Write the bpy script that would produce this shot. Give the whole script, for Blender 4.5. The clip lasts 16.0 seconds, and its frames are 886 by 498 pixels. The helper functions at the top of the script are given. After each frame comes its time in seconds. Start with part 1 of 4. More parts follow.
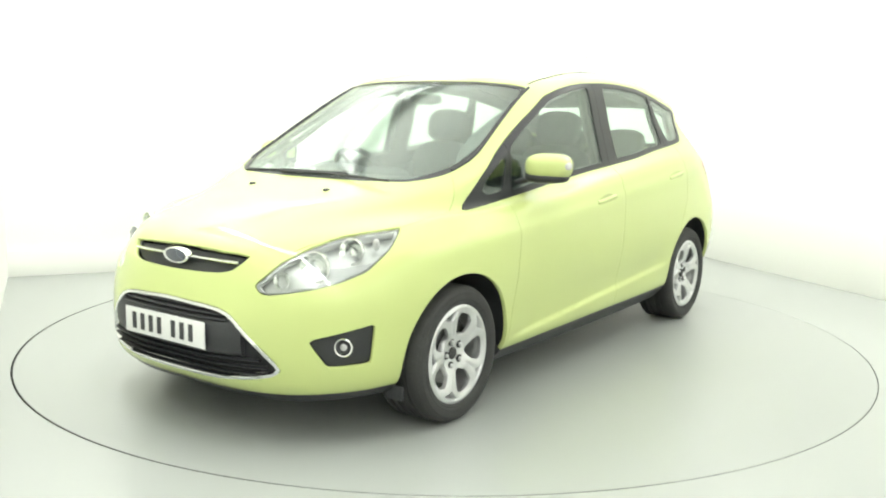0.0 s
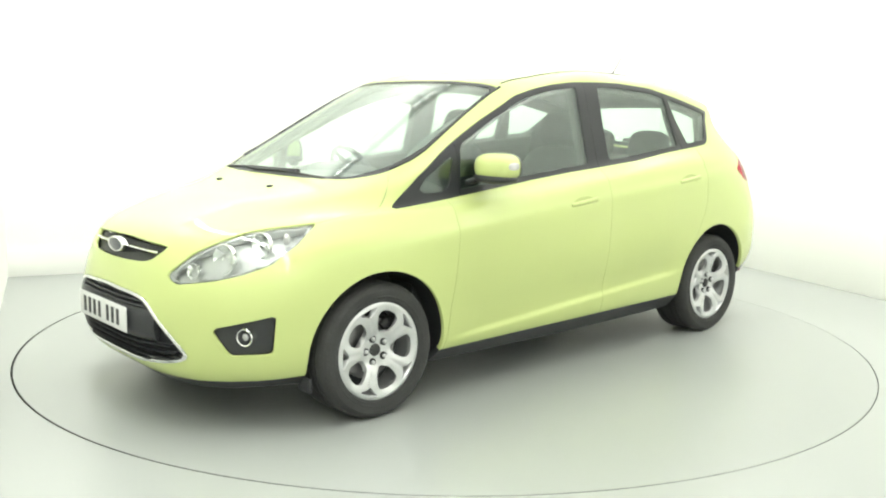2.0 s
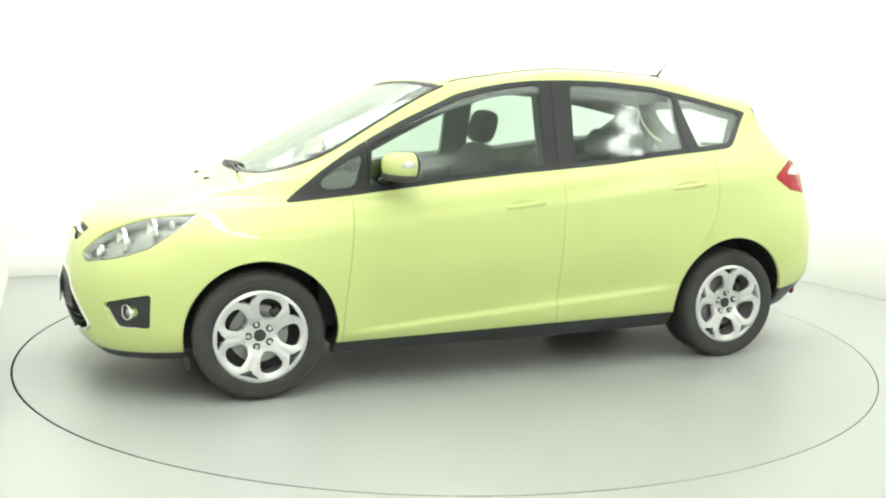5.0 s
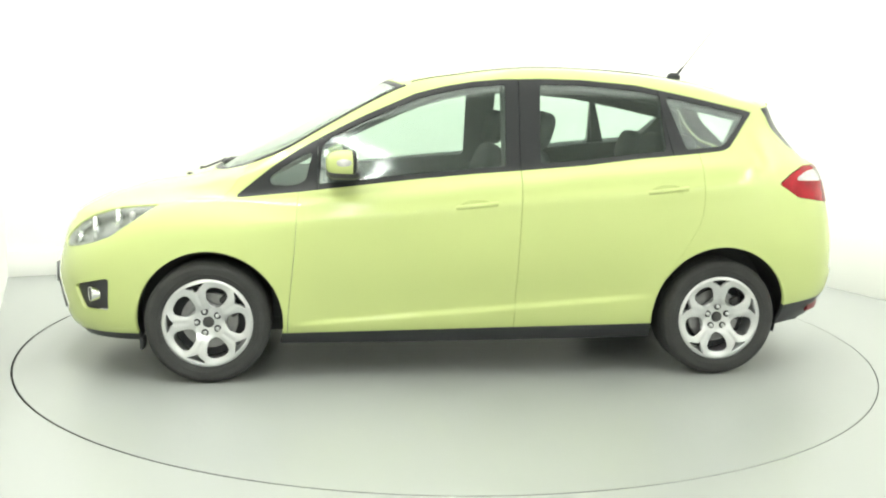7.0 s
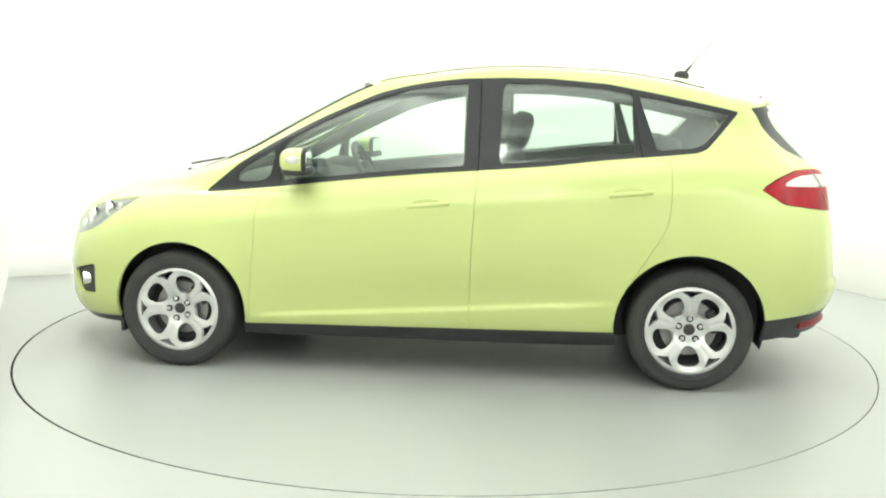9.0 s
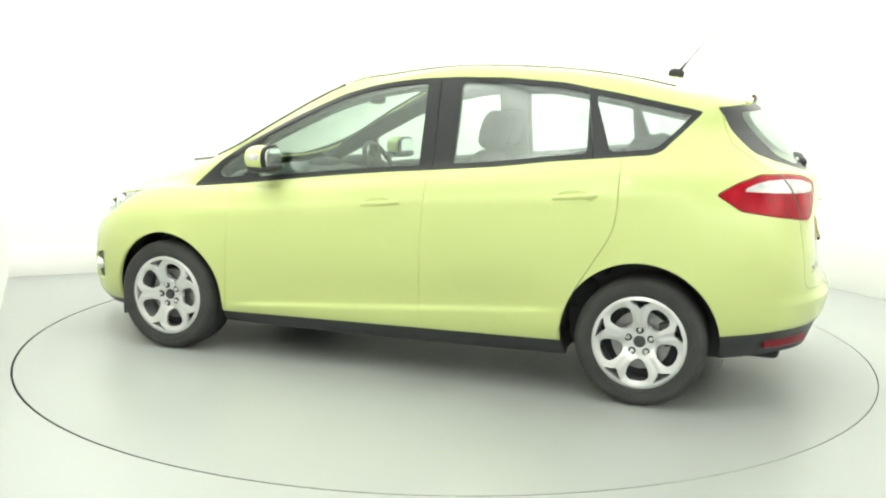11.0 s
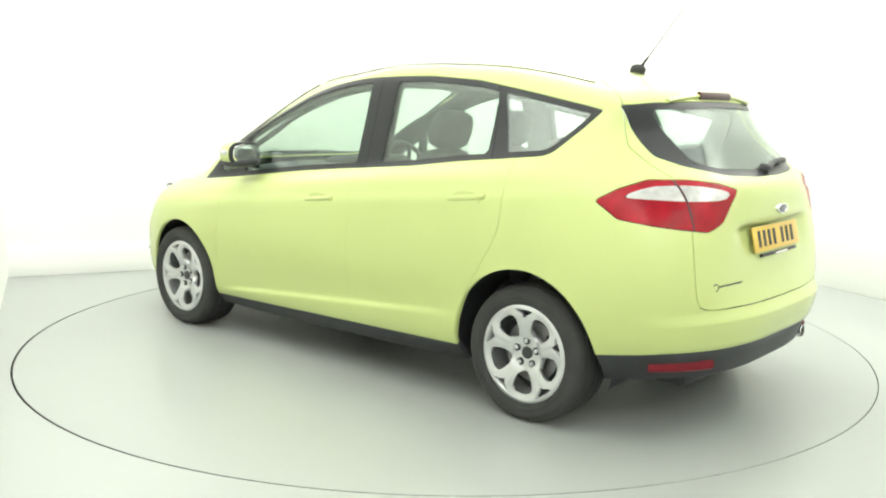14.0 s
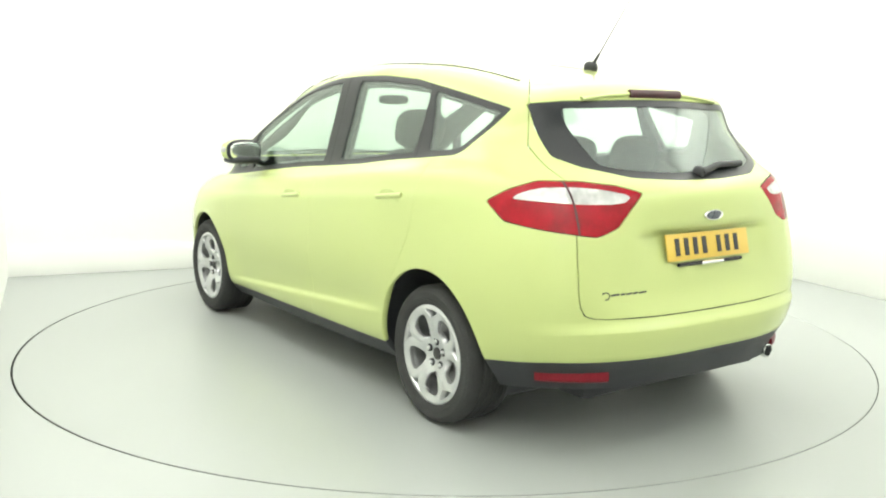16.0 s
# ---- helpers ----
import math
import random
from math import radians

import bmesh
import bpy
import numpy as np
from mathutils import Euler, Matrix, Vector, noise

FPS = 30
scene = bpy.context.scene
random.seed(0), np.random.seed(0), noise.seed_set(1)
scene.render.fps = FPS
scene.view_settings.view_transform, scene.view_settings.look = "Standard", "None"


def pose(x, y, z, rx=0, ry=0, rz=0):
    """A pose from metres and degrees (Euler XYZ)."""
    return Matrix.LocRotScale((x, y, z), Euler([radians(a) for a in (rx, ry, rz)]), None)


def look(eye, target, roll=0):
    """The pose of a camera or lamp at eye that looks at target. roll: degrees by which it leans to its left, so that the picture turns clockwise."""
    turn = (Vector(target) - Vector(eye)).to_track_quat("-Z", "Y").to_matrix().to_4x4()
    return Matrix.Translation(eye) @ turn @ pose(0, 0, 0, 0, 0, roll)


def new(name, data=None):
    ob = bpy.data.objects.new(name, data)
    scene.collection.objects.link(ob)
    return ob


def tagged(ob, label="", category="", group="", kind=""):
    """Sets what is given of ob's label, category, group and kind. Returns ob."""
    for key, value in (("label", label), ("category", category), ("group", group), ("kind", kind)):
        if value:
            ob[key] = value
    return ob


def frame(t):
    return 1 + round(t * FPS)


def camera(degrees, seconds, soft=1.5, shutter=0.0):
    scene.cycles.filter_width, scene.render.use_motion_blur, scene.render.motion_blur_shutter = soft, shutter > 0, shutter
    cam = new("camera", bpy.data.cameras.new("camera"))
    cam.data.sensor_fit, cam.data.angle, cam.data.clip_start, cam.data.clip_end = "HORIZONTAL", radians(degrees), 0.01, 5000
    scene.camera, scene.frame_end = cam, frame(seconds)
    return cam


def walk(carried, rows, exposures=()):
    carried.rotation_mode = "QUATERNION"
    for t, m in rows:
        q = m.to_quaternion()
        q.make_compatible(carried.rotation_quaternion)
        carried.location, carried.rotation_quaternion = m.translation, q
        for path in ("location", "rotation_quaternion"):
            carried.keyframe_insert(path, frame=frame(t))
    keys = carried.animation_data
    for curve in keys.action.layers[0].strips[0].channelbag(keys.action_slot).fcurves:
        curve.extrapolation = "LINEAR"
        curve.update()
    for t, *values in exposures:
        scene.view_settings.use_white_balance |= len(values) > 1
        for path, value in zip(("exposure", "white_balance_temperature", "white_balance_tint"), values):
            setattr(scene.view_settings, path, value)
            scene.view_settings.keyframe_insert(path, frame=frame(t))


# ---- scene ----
EYE = (-.023, -5.61, 1.392)
TILT, LEAN = radians(8.825), .961
cam = camera(51.54, 16.0, soft=2.1)
STILL = look(EYE, (EYE[0], EYE[1] + math.cos(TILT), EYE[2] - math.sin(TILT)), LEAN)
walk(cam, [(0, STILL), (16, STILL)], [(0, .0), (16, .0)])

# ---- light: a bright white studio, lit by a wide lightbox under the ceiling ----
world = bpy.data.worlds.new("studio_world")
world.use_nodes = True
world.node_tree.nodes["Background"].inputs[0].default_value = (.9, .95, .9, 1)
world.node_tree.nodes["Background"].inputs[1].default_value = .2
LIGHTBOX = .3                             # glow of the diffuser itself
AX, AY = .922, .387                       # the room's long axis
ROOM = Matrix.Rotation(math.atan2(AY, AX), 4, "Z")
BOX_A, BOX_B, BOX_W, BOX_D = .45, -.9, 5.0, 5.2


def area_lamp(name, m, w, d, energy, colour):
    data = bpy.data.lights.new(name, "AREA")
    data.shape, data.size, data.size_y, data.energy, data.color = "RECTANGLE", w, d, energy, colour
    ob = new(name, data)
    ob.matrix_world = m
    return ob


area_lamp("lightbox_lamp", ROOM @ Matrix.Translation((BOX_A, BOX_B, 3.36)), BOX_W - .2, BOX_D - .2, 108, (1, 1, .95))
# strip lights along the ceiling's edge, turned to the walls
STRIPS = [((.45, 2.35), (.45, 4.2), 5.6, .7), ((3.1, -2.2), (4.9, -2.2), 8.8), ((-2.2, -2.2), (-4, -2.2), 8.8), ((.45, -6.8), (.45, -8.6), 5.6)]
WASH = 116


# ---- materials ----
def material(name, colour, rough=.5, metal=0.0, coat=0.0, grain=0.0, scale=40.0, bump=0.0, spec=.5, stain=0.0, stain_scale=1.5):
    m = bpy.data.materials.new(name)
    m.use_nodes = True
    n, l = m.node_tree.nodes, m.node_tree.links
    b = n["Principled BSDF"]
    b.inputs["Base Color"].default_value = (*colour, 1)
    b.inputs["Roughness"].default_value = rough
    b.inputs["Metallic"].default_value = metal
    b.inputs["Coat Weight"].default_value = coat
    b.inputs["Coat Roughness"].default_value = .09
    b.inputs["Specular IOR Level"].default_value = spec
    if grain or stain or bump:
        co = n.new("ShaderNodeTexCoord")
        fine, wide = n.new("ShaderNodeTexNoise"), n.new("ShaderNodeTexNoise")
        fine.inputs["Scale"].default_value, wide.inputs["Scale"].default_value = scale, stain_scale
        fine.inputs["Detail"].default_value, wide.inputs["Detail"].default_value = 5, 1
        for t in (fine, wide):
            l.new(co.outputs["Object"], t.inputs["Vector"])
        mix = None
        for t, amount in ((fine, grain), (wide, stain)):
            if not amount:
                continue
            mp = n.new("ShaderNodeMapRange")
            mp.inputs["From Min"].default_value, mp.inputs["From Max"].default_value = .1, .9
            mp.inputs["To Min"].default_value, mp.inputs["To Max"].default_value = 1 - amount, 1 + amount
            l.new(t.outputs["Fac"], mp.inputs["Value"])
            mul = n.new("ShaderNodeVectorMath")
            mul.operation = "SCALE"
            if mix:
                l.new(mix, mul.inputs[0])
            else:
                mul.inputs[0].default_value = colour
            l.new(mp.outputs[0], mul.inputs["Scale"])
            mix = mul.outputs[0]
        if mix:
            l.new(mix, b.inputs["Base Color"])
            rm = n.new("ShaderNodeMapRange")
            rm.inputs["To Min"].default_value, rm.inputs["To Max"].default_value = rough * .93, min(1, rough * 1.07)
            l.new(wide.outputs["Fac"], rm.inputs["Value"])
            l.new(rm.outputs[0], b.inputs["Roughness"])
        if bump:
            bp = n.new("ShaderNodeBump")
            bp.inputs["Strength"].default_value, bp.inputs["Distance"].default_value = bump, .002
            l.new(fine.outputs["Fac"], bp.inputs["Height"])
            l.new(bp.outputs[0], b.inputs["Normal"])
    return m


def glass(name, tint, floor_gloss=.04, rough=0.0):
    m = bpy.data.materials.new(name)
    m.use_nodes = True
    n, l = m.node_tree.nodes, m.node_tree.links
    n.remove(n["Principled BSDF"])
    clear, gloss, facing, power, mix = (n.new("ShaderNode" + k) for k in ("BsdfTransparent", "BsdfGlossy", "LayerWeight", "MapRange", "MixShader"))
    curve = n.new("ShaderNodeMath")
    clear.inputs[0].default_value = (*tint, 1)
    gloss.inputs["Roughness"].default_value = rough
    gloss.inputs["Color"].default_value = (.95, 1, .97, 1)
    facing.inputs["Blend"].default_value = .5
    curve.operation = "POWER"
    curve.inputs[1].default_value = 5.0
    power.inputs["To Min"].default_value, power.inputs["To Max"].default_value = floor_gloss, .9
    l.new(facing.outputs["Facing"], curve.inputs[0])
    l.new(curve.outputs[0], power.inputs["Value"])
    l.new(power.outputs[0], mix.inputs[0])
    l.new(clear.outputs[0], mix.inputs[1])
    l.new(gloss.outputs[0], mix.inputs[2])
    l.new(mix.outputs[0], n["Material Output"].inputs[0])
    return m


def glow(name, colour, strength):
    m = bpy.data.materials.new(name)
    m.use_nodes = True
    b = m.node_tree.nodes["Principled BSDF"]
    b.inputs["Base Color"].default_value = (.8, .8, .8, 1)
    b.inputs["Emission Color"].default_value = (*colour, 1)
    b.inputs["Emission Strength"].default_value = strength
    return m


PAINT = material("lime_paint", (.5, .575, .225), .5, 0, 1.0, .015, 300, 0, .15, .02, 2)
PAINT.node_tree.nodes["Principled BSDF"].inputs["Coat IOR"].default_value = 1.4
BLACK = material("black_plastic", (.04, .042, .045), .45, 0, 0, .2, 200, .15, .3, .15, 6)
GLOSS_BLACK = material("gloss_black_trim", (.022, .024, .026), .33, 0, 0, .1, 60, 0, .3, .1, 5)
DARK = material("dark_interior_plastic", (.035, .038, .04), .7, 0, 0, .15, 150, .2, .3, .1, 5)
CLOTH = material("charcoal_seat_cloth", (.05, .053, .055), .9, 0, 0, .25, 400, .5, .2, .1, 6)
TRIM_GREY = material("grey_pillar_trim", (.085, .088, .086), .7, 0, 0, .08, 200, .2, .3, .06, 4)
LINING = material("grey_headlining", (.17, .175, .17), .9, 0, 0, .05, 200, .2, .2, .05, 4)
RUBBER = material("tyre_rubber", (.045, .046, .045), .8, 0, 0, .2, 120, .3, .3, .25, 8)
ALLOY = material("silver_alloy", (.6, .61, .615), .32, .65, .2, .03, 200, 0, .5, .05, 10)
DARK_METAL = material("dark_brake_metal", (.05, .05, .05), .45, .4, 0, .2, 80, .1, .5, .3, 12)
STEEL = material("grey_brake_steel", (.3, .3, .3), .4, .7, 0, .1, 80, .1, .5, .2, 12)
CHROME = material("chrome", (.8, .81, .8), .08, 1.0, 0, .02, 80, 0, .5, .04, 20)
SILVER = material("silver_reflector", (.46, .47, .47), .25, .4, 0, .08, 30, .1, .5, .1, 14)
GLASS = glass("green_tinted_glass", (.905, .966, .935), .065, .09)
LENS = glass("clear_lens", (.98, .99, .985), .03, .02)
RED = material("red_lens", (.31, .003, .012), .25, 0, .1, .2, 60, .1, .2, .35, 11)
DULL_RED = material("dull_red_reflector", (.17, .006, .014), .35, 0, 0, .2, 80, .1, .3, .2, 12)
DARK_RED = material("dark_red_lens", (.05, .006, .01), .3, 0, .1, .1, 60, 0, .5, .1, 12)
CLEAR_WHITE = material("pale_lamp_lens", (.52, .52, .51), .2, .1, .4, .2, 45, .3, .5, .3, 22)
PLATE_WHITE = material("white_plate", (.72, .73, .72), .35, 0, .2, .03, 60, 0, .5, .03, 6)
PLATE_YELLOW = material("yellow_plate", (.66, .45, .065), .35, 0, .2, .03, 60, 0, .5, .03, 6)
BADGE_BLUE = material("badge_enamel", (.1, .11, .14), .2, .6, .5, .05, 90, 0, .5, .05, 20)
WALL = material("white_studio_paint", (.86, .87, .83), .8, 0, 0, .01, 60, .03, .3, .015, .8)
# mid-grey, set to keep the unseen ceiling dim in the windscreen's reflection
CEILING = material("grey_ceiling_paint", (.45, .46, .45), .9, 0, 0, .01, 60, .03, .3, .02, .8)
FLOOR = material("pale_grey_studio_floor", (.355, .377, .36), .34, 0, 0, .012, 40, .02, .5, .03, .7)
DISC = material("pale_grey_turntable_deck", (.34, .362, .345), .33, 0, 0, .012, 40, .02, .5, .035, .9)
GAP = material("dark_gap_edge", (.05, .053, .05), .7, 0, 0, .2, 30, 0, .3, .2, 3)
DIFFUSER = glow("lit_diffuser", (1, 1, .95), LIGHTBOX)


# ---- mesh helpers ----
def mesh_of(name, v, f, mats, index=None, normals=None, smooth=True):
    me = bpy.data.meshes.new(name)
    me.from_pydata([tuple(map(float, p)) for p in v], [], [tuple(int(i) for i in q) for q in f])
    for m in (mats if isinstance(mats, (list, tuple)) else [mats]):
        me.materials.append(m)
    me.polygons.foreach_set("use_smooth", [smooth] * len(me.polygons))
    if index is not None:
        me.polygons.foreach_set("material_index", [int(i) for i in index])
    me.update()
    if normals is not None:
        me.normals_split_custom_set_from_vertices([tuple(map(float, q)) for q in normals])
    return me


def part(name, me, parent, label=""):
    ob = new(name, me)
    ob.parent = parent
    return tagged(ob, label=label)


def from_bm(name, bm, mat, smooth=True):
    me = bpy.data.meshes.new(name)
    bmesh.ops.recalc_face_normals(bm, faces=bm.faces[:])
    bm.to_mesh(me)
    bm.free()
    me.materials.append(mat)
    me.polygons.foreach_set("use_smooth", [smooth] * len(me.polygons))
    if smooth:
        me.set_sharp_from_angle(angle=radians(35))
    return me


def box(name, lo, hi, mat, bevel=.004, m=None, segments=2):
    bm = bmesh.new()
    bmesh.ops.create_cube(bm, size=1)
    for q in bm.verts:
        q.co = Vector([lo[k] + (q.co[k] + .5) * (hi[k] - lo[k]) for k in range(3)])
    if bevel:
        bmesh.ops.bevel(bm, geom=bm.edges[:], offset=bevel, segments=segments, profile=.5, affect="EDGES")
    if m is not None:
        bm.transform(m)
    return from_bm(name, bm, mat)


def lathe(name, profile, mat, n=48, m=None):
    """Turns (radius, height) rows round z."""
    v, f, k = [], [], len(profile)
    for i in range(n):
        a = 2 * math.pi * i / n
        v += [(r * math.cos(a), r * math.sin(a), h) for r, h in profile]
    for i in range(n):
        j = (i + 1) % n
        f += [(i * k + q, j * k + q, j * k + q + 1, i * k + q + 1) for q in range(k - 1)]
    bm = bmesh.new()
    vs = [bm.verts.new(p) for p in v]
    for q in f:
        bm.faces.new([vs[i] for i in q])
    bmesh.ops.remove_doubles(bm, verts=bm.verts[:], dist=1e-5)
    if m is not None:
        bm.transform(m)
    return from_bm(name, bm, mat)


def pillow(name, size, mat, m, power=3.2, nu=32, nv=20):
    """A soft block: a superellipsoid of that full size at the pose m."""
    def s(c):
        return math.copysign(abs(c) ** (2 / power), c)
    bm = bmesh.new()
    rows = []
    for j in range(nv + 1):
        b = -math.pi / 2 + math.pi * j / nv
        rows.append([bm.verts.new((size[0] / 2 * s(math.cos(b)) * s(math.cos(a)), size[1] / 2 * s(math.cos(b)) * s(math.sin(a)), size[2] / 2 * s(math.sin(b)))) for a in (2 * math.pi * i / nu for i in range(nu))])
    for j in range(nv):
        for i in range(nu):
            bm.faces.new((rows[j][i], rows[j][(i + 1) % nu], rows[j + 1][(i + 1) % nu], rows[j + 1][i]))
    bmesh.ops.remove_doubles(bm, verts=bm.verts[:], dist=1e-5)
    bm.transform(m)
    me = from_bm(name, bm, mat)
    return me


def tube(name, points, radius, mat, sides=10, flat=1.0, radii=None):
    """A rod along points; flat squeezes it upwards."""
    bm, rows = bmesh.new(), []
    pts = [Vector(p) for p in points]
    for i, p in enumerate(pts):
        d = (pts[min(i + 1, len(pts) - 1)] - pts[max(i - 1, 0)]).normalized()
        u = d.cross(Vector((0, 0, 1)) if abs(d.z) < .9 else Vector((1, 0, 0))).normalized()
        w = u.cross(d)
        r = radii[i] if radii else radius
        rows.append([bm.verts.new(p + r * (math.cos(a) * u + flat * math.sin(a) * w)) for a in (2 * math.pi * k / sides for k in range(sides))])
    for a, b in zip(rows, rows[1:]):
        for k in range(sides):
            bm.faces.new((a[k], a[(k + 1) % sides], b[(k + 1) % sides], b[k]))
    bm.faces.new(rows[0][::-1])
    bm.faces.new(rows[-1])
    return from_bm(name, bm, mat)


# ---- the studio ----
BACK, RIGHT, LEFT, FRONT, HIGH = 2.764, 3.53, -2.60, -7.2, 3.9


def room_point(a, b):
    return (AX * a - AY * b, AY * a + AX * b)


def slab(name, lo, hi, mat, label, bevel=0.0):
    return tagged(new(name, box(name, lo, hi, mat, bevel, ROOM)), label=label, kind="structure")


slab("wall_back", (LEFT - .2, BACK, 0), (RIGHT + .2, BACK + .2, HIGH), WALL, "plain white studio back wall")
slab("wall_right", (RIGHT, FRONT, 0), (RIGHT + .2, BACK, HIGH), WALL, "plain white studio side wall")
slab("wall_left", (LEFT - .2, FRONT, 0), (LEFT, BACK, HIGH), WALL, "plain white studio side wall")
slab("wall_front", (LEFT - .2, FRONT - .2, 0), (RIGHT + .2, FRONT, HIGH), WALL, "plain white studio wall")
slab("ceiling", (LEFT - .2, FRONT - .2, HIGH), (RIGHT + .2, BACK + .2, HIGH + .2), CEILING, "plain grey studio ceiling, out of view")
slab("baseboard", (LEFT, BACK - .03, 0), (RIGHT, BACK - .001, .212), WALL, "low white plinth along the back wall", .006)
slab("trim", (RIGHT - .02, FRONT, 0), (RIGHT - .001, BACK - .03, .74), WALL, "white panel along the foot of the side wall", .006)

RADIUS = 2.465


def ring_floor():
    """The floor with a round hole for the turntable, and the hole's rim going down."""
    n = 144
    v, f = [], []
    for i in range(n):
        a = 2 * math.pi * i / n
        c, s = math.cos(a), math.sin(a)
        far = 14 / max(abs(c), abs(s))
        r, dx, dy = RADIUS + .0025, -.0036, -.0028     # the hole is a little out of true with the deck
        v += [(c * far, s * far, 0), (c * r + dx, s * r + dy, 0), (c * r + dx, s * r + dy, -.06), (0, 0, -.06)]
    for i in range(n):
        j = (i + 1) % n
        f += [(4 * i, 4 * j, 4 * j + 1, 4 * i + 1), (4 * i + 1, 4 * j + 1, 4 * j + 2, 4 * i + 2), (4 * i + 2, 4 * j + 2, 4 * j + 3, 4 * i + 3)]
    return mesh_of("floor", v, f, [FLOOR, GAP], [0, 1, 1] * n, smooth=False)


tagged(new("floor", ring_floor()), label="pale grey painted studio floor", kind="structure")
turntable = tagged(new("turntable", None), label="round pale grey turntable deck flush with the floor", category="turntable")
part("deck", lathe("deck", [(0, -.03), (RADIUS - .004, -.03), (RADIUS - .004, -.001), (RADIUS - .005, 0), (0, 0)], DISC, 144), turntable)
part("edge_band", lathe("edge_band", [(RADIUS - .0045, -.05), (RADIUS - .0032, -.05), (RADIUS - .0032, -.004), (RADIUS - .0045, -.003), (RADIUS - .0045, -.05)], GAP, 144), turntable, "thin dark edge band")

lightbox = tagged(new("ceiling_light", None), label="wide white lightbox hung under the ceiling", category="ceiling light")
lightbox.matrix_world = ROOM @ Matrix.Translation((BOX_A, BOX_B, 3.4))
BW, BD = BOX_W / 2, BOX_D / 2
part("diffuser", box("diffuser", (-BW + .03, -BD + .03, -.02), (BW - .03, BD - .03, .06), DIFFUSER, .01), lightbox, "glowing white diffuser")
for lo, hi in (((-BW, -BD, -.03), (-BW + .03, BD, .14)), ((BW - .03, -BD, -.03), (BW, BD, .14)), ((-BW + .03, -BD, -.03), (BW - .03, -BD + .03, .14)), ((-BW + .03, BD - .03, -.03), (BW - .03, BD, .14))):
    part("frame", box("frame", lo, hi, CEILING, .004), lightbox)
for px in (-2.1, 2.1):
    for py in (-2.2, 2.2):
        part("hanger", tube("hanger", [(px, py, .06), (px, py, .5)], .012, ALLOY), lightbox)


def strip_light(at, towards, length, dim=1.0):
    """A slim trough under the ceiling that washes one wall."""
    a, q = Vector((*room_point(*at), 3.72)), Vector((*room_point(*towards), .8))
    ob = tagged(new("strip_light", None), label="slim white strip light washing the wall", category="strip light", group="strip lights round the ceiling")
    d = (q - a)
    turn = math.atan2(d.y, d.x) + math.pi / 2
    ob.matrix_world = Matrix.Translation(a) @ Matrix.Rotation(turn, 4, "Z")
    h = length / 2
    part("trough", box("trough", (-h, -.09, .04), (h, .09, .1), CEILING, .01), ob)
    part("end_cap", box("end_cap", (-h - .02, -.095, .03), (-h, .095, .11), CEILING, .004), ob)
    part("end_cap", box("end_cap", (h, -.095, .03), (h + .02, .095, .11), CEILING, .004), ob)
    part("tube", tube("tube", [(-h + .05, 0, .03), (h - .05, 0, .03)], .013, DIFFUSER, 10), ob, "glowing fluorescent tube")
    area_lamp("strip_lamp", look(a + Vector((0, 0, -.01)), q) @ Matrix.Identity(4), length - .1, .14, dim * WASH * length / 6, (1, 1, .96))


for strip in STRIPS:
    strip_light(*strip)

# ---- the car's skin: rings round the body, lofted into one smooth half, then cut into panels ----
# each ring runs from the middle of the nose round the flank to the middle of the tail (x forward, y out, z up)
RING_LIP = [(2.06, 0, .19), (2.05, .3, .19), (1.98, .52, .19), (1.83, .68, .2), (1.66, .74, .2), (1.32, .78, .19), (.75, .79, .185), (-.2, .8, .19), (-.95, .79, .2), (-1.33, .78, .22), (-1.68, .76, .25), (-1.88, .66, .27), (-2.02, .5, .28), (-2.07, .28, .28), (-2.08, 0, .28)]
RING_LOW = [(2.14, 0, .26), (2.125, .3, .26), (2.05, .53, .265), (1.88, .715, .27), (1.69, .805, .275), (1.32, .86, .28), (.75, .862, .28), (-.2, .868, .29), (-.95, .872, .3), (-1.33, .875, .34), (-1.7, .845, .385), (-1.915, .76, .41), (-2.04, .58, .42), (-2.115, .32, .42), (-2.128, 0, .42)]
RING_BUMPER = [(2.205, 0, .45), (2.18, .3, .45), (2.07, .54, .45), (1.905, .73, .455), (1.72, .825, .46), (1.32, .89, .47), (.75, .885, .47), (-.2, .89, .48), (-.95, .897, .49), (-1.33, .9, .5), (-1.71, .87, .51), (-1.925, .785, .52), (-2.052, .61, .53), (-2.132, .33, .53), (-2.148, 0, .53)]
RING_WAIST = [(2.18, 0, .62), (2.15, .3, .62), (2.045, .54, .625), (1.87, .735, .63), (1.7, .828, .64), (1.32, .893, .65), (.75, .905, .66), (-.2, .908, .68), (-.95, .908, .7), (-1.33, .902, .71), (-1.71, .875, .71), (-1.93, .785, .7), (-2.05, .61, .68), (-2.092, .32, .67), (-2.104, 0, .67)]
RING_SHOULDER = [(2.135, 0, .745), (2.105, .3, .745), (1.99, .51, .755), (1.8, .7, .775), (1.64, .8, .79), (1.32, .868, .8), (.75, .896, .83), (-.2, .902, .86), (-.95, .896, .9), (-1.33, .88, .91), (-1.69, .84, .91), (-1.89, .76, .9), (-2.02, .6, .89), (-2.075, .31, .88), (-2.095, 0, .88)]
RING_WING = [(2.07, 0, .825), (2.035, .3, .825), (1.93, .47, .835), (1.74, .63, .86), (1.56, .725, .885), (1.32, .79, .905), (.75, .855, .93), (-.2, .865, 1.01), (-.95, .852, 1.08), (-1.33, .832, 1.09), (-1.65, .785, 1.08), (-1.83, .71, 1.08), (-1.97, .57, 1.08), (-2.05, .31, 1.07), (-2.075, 0, 1.065)]
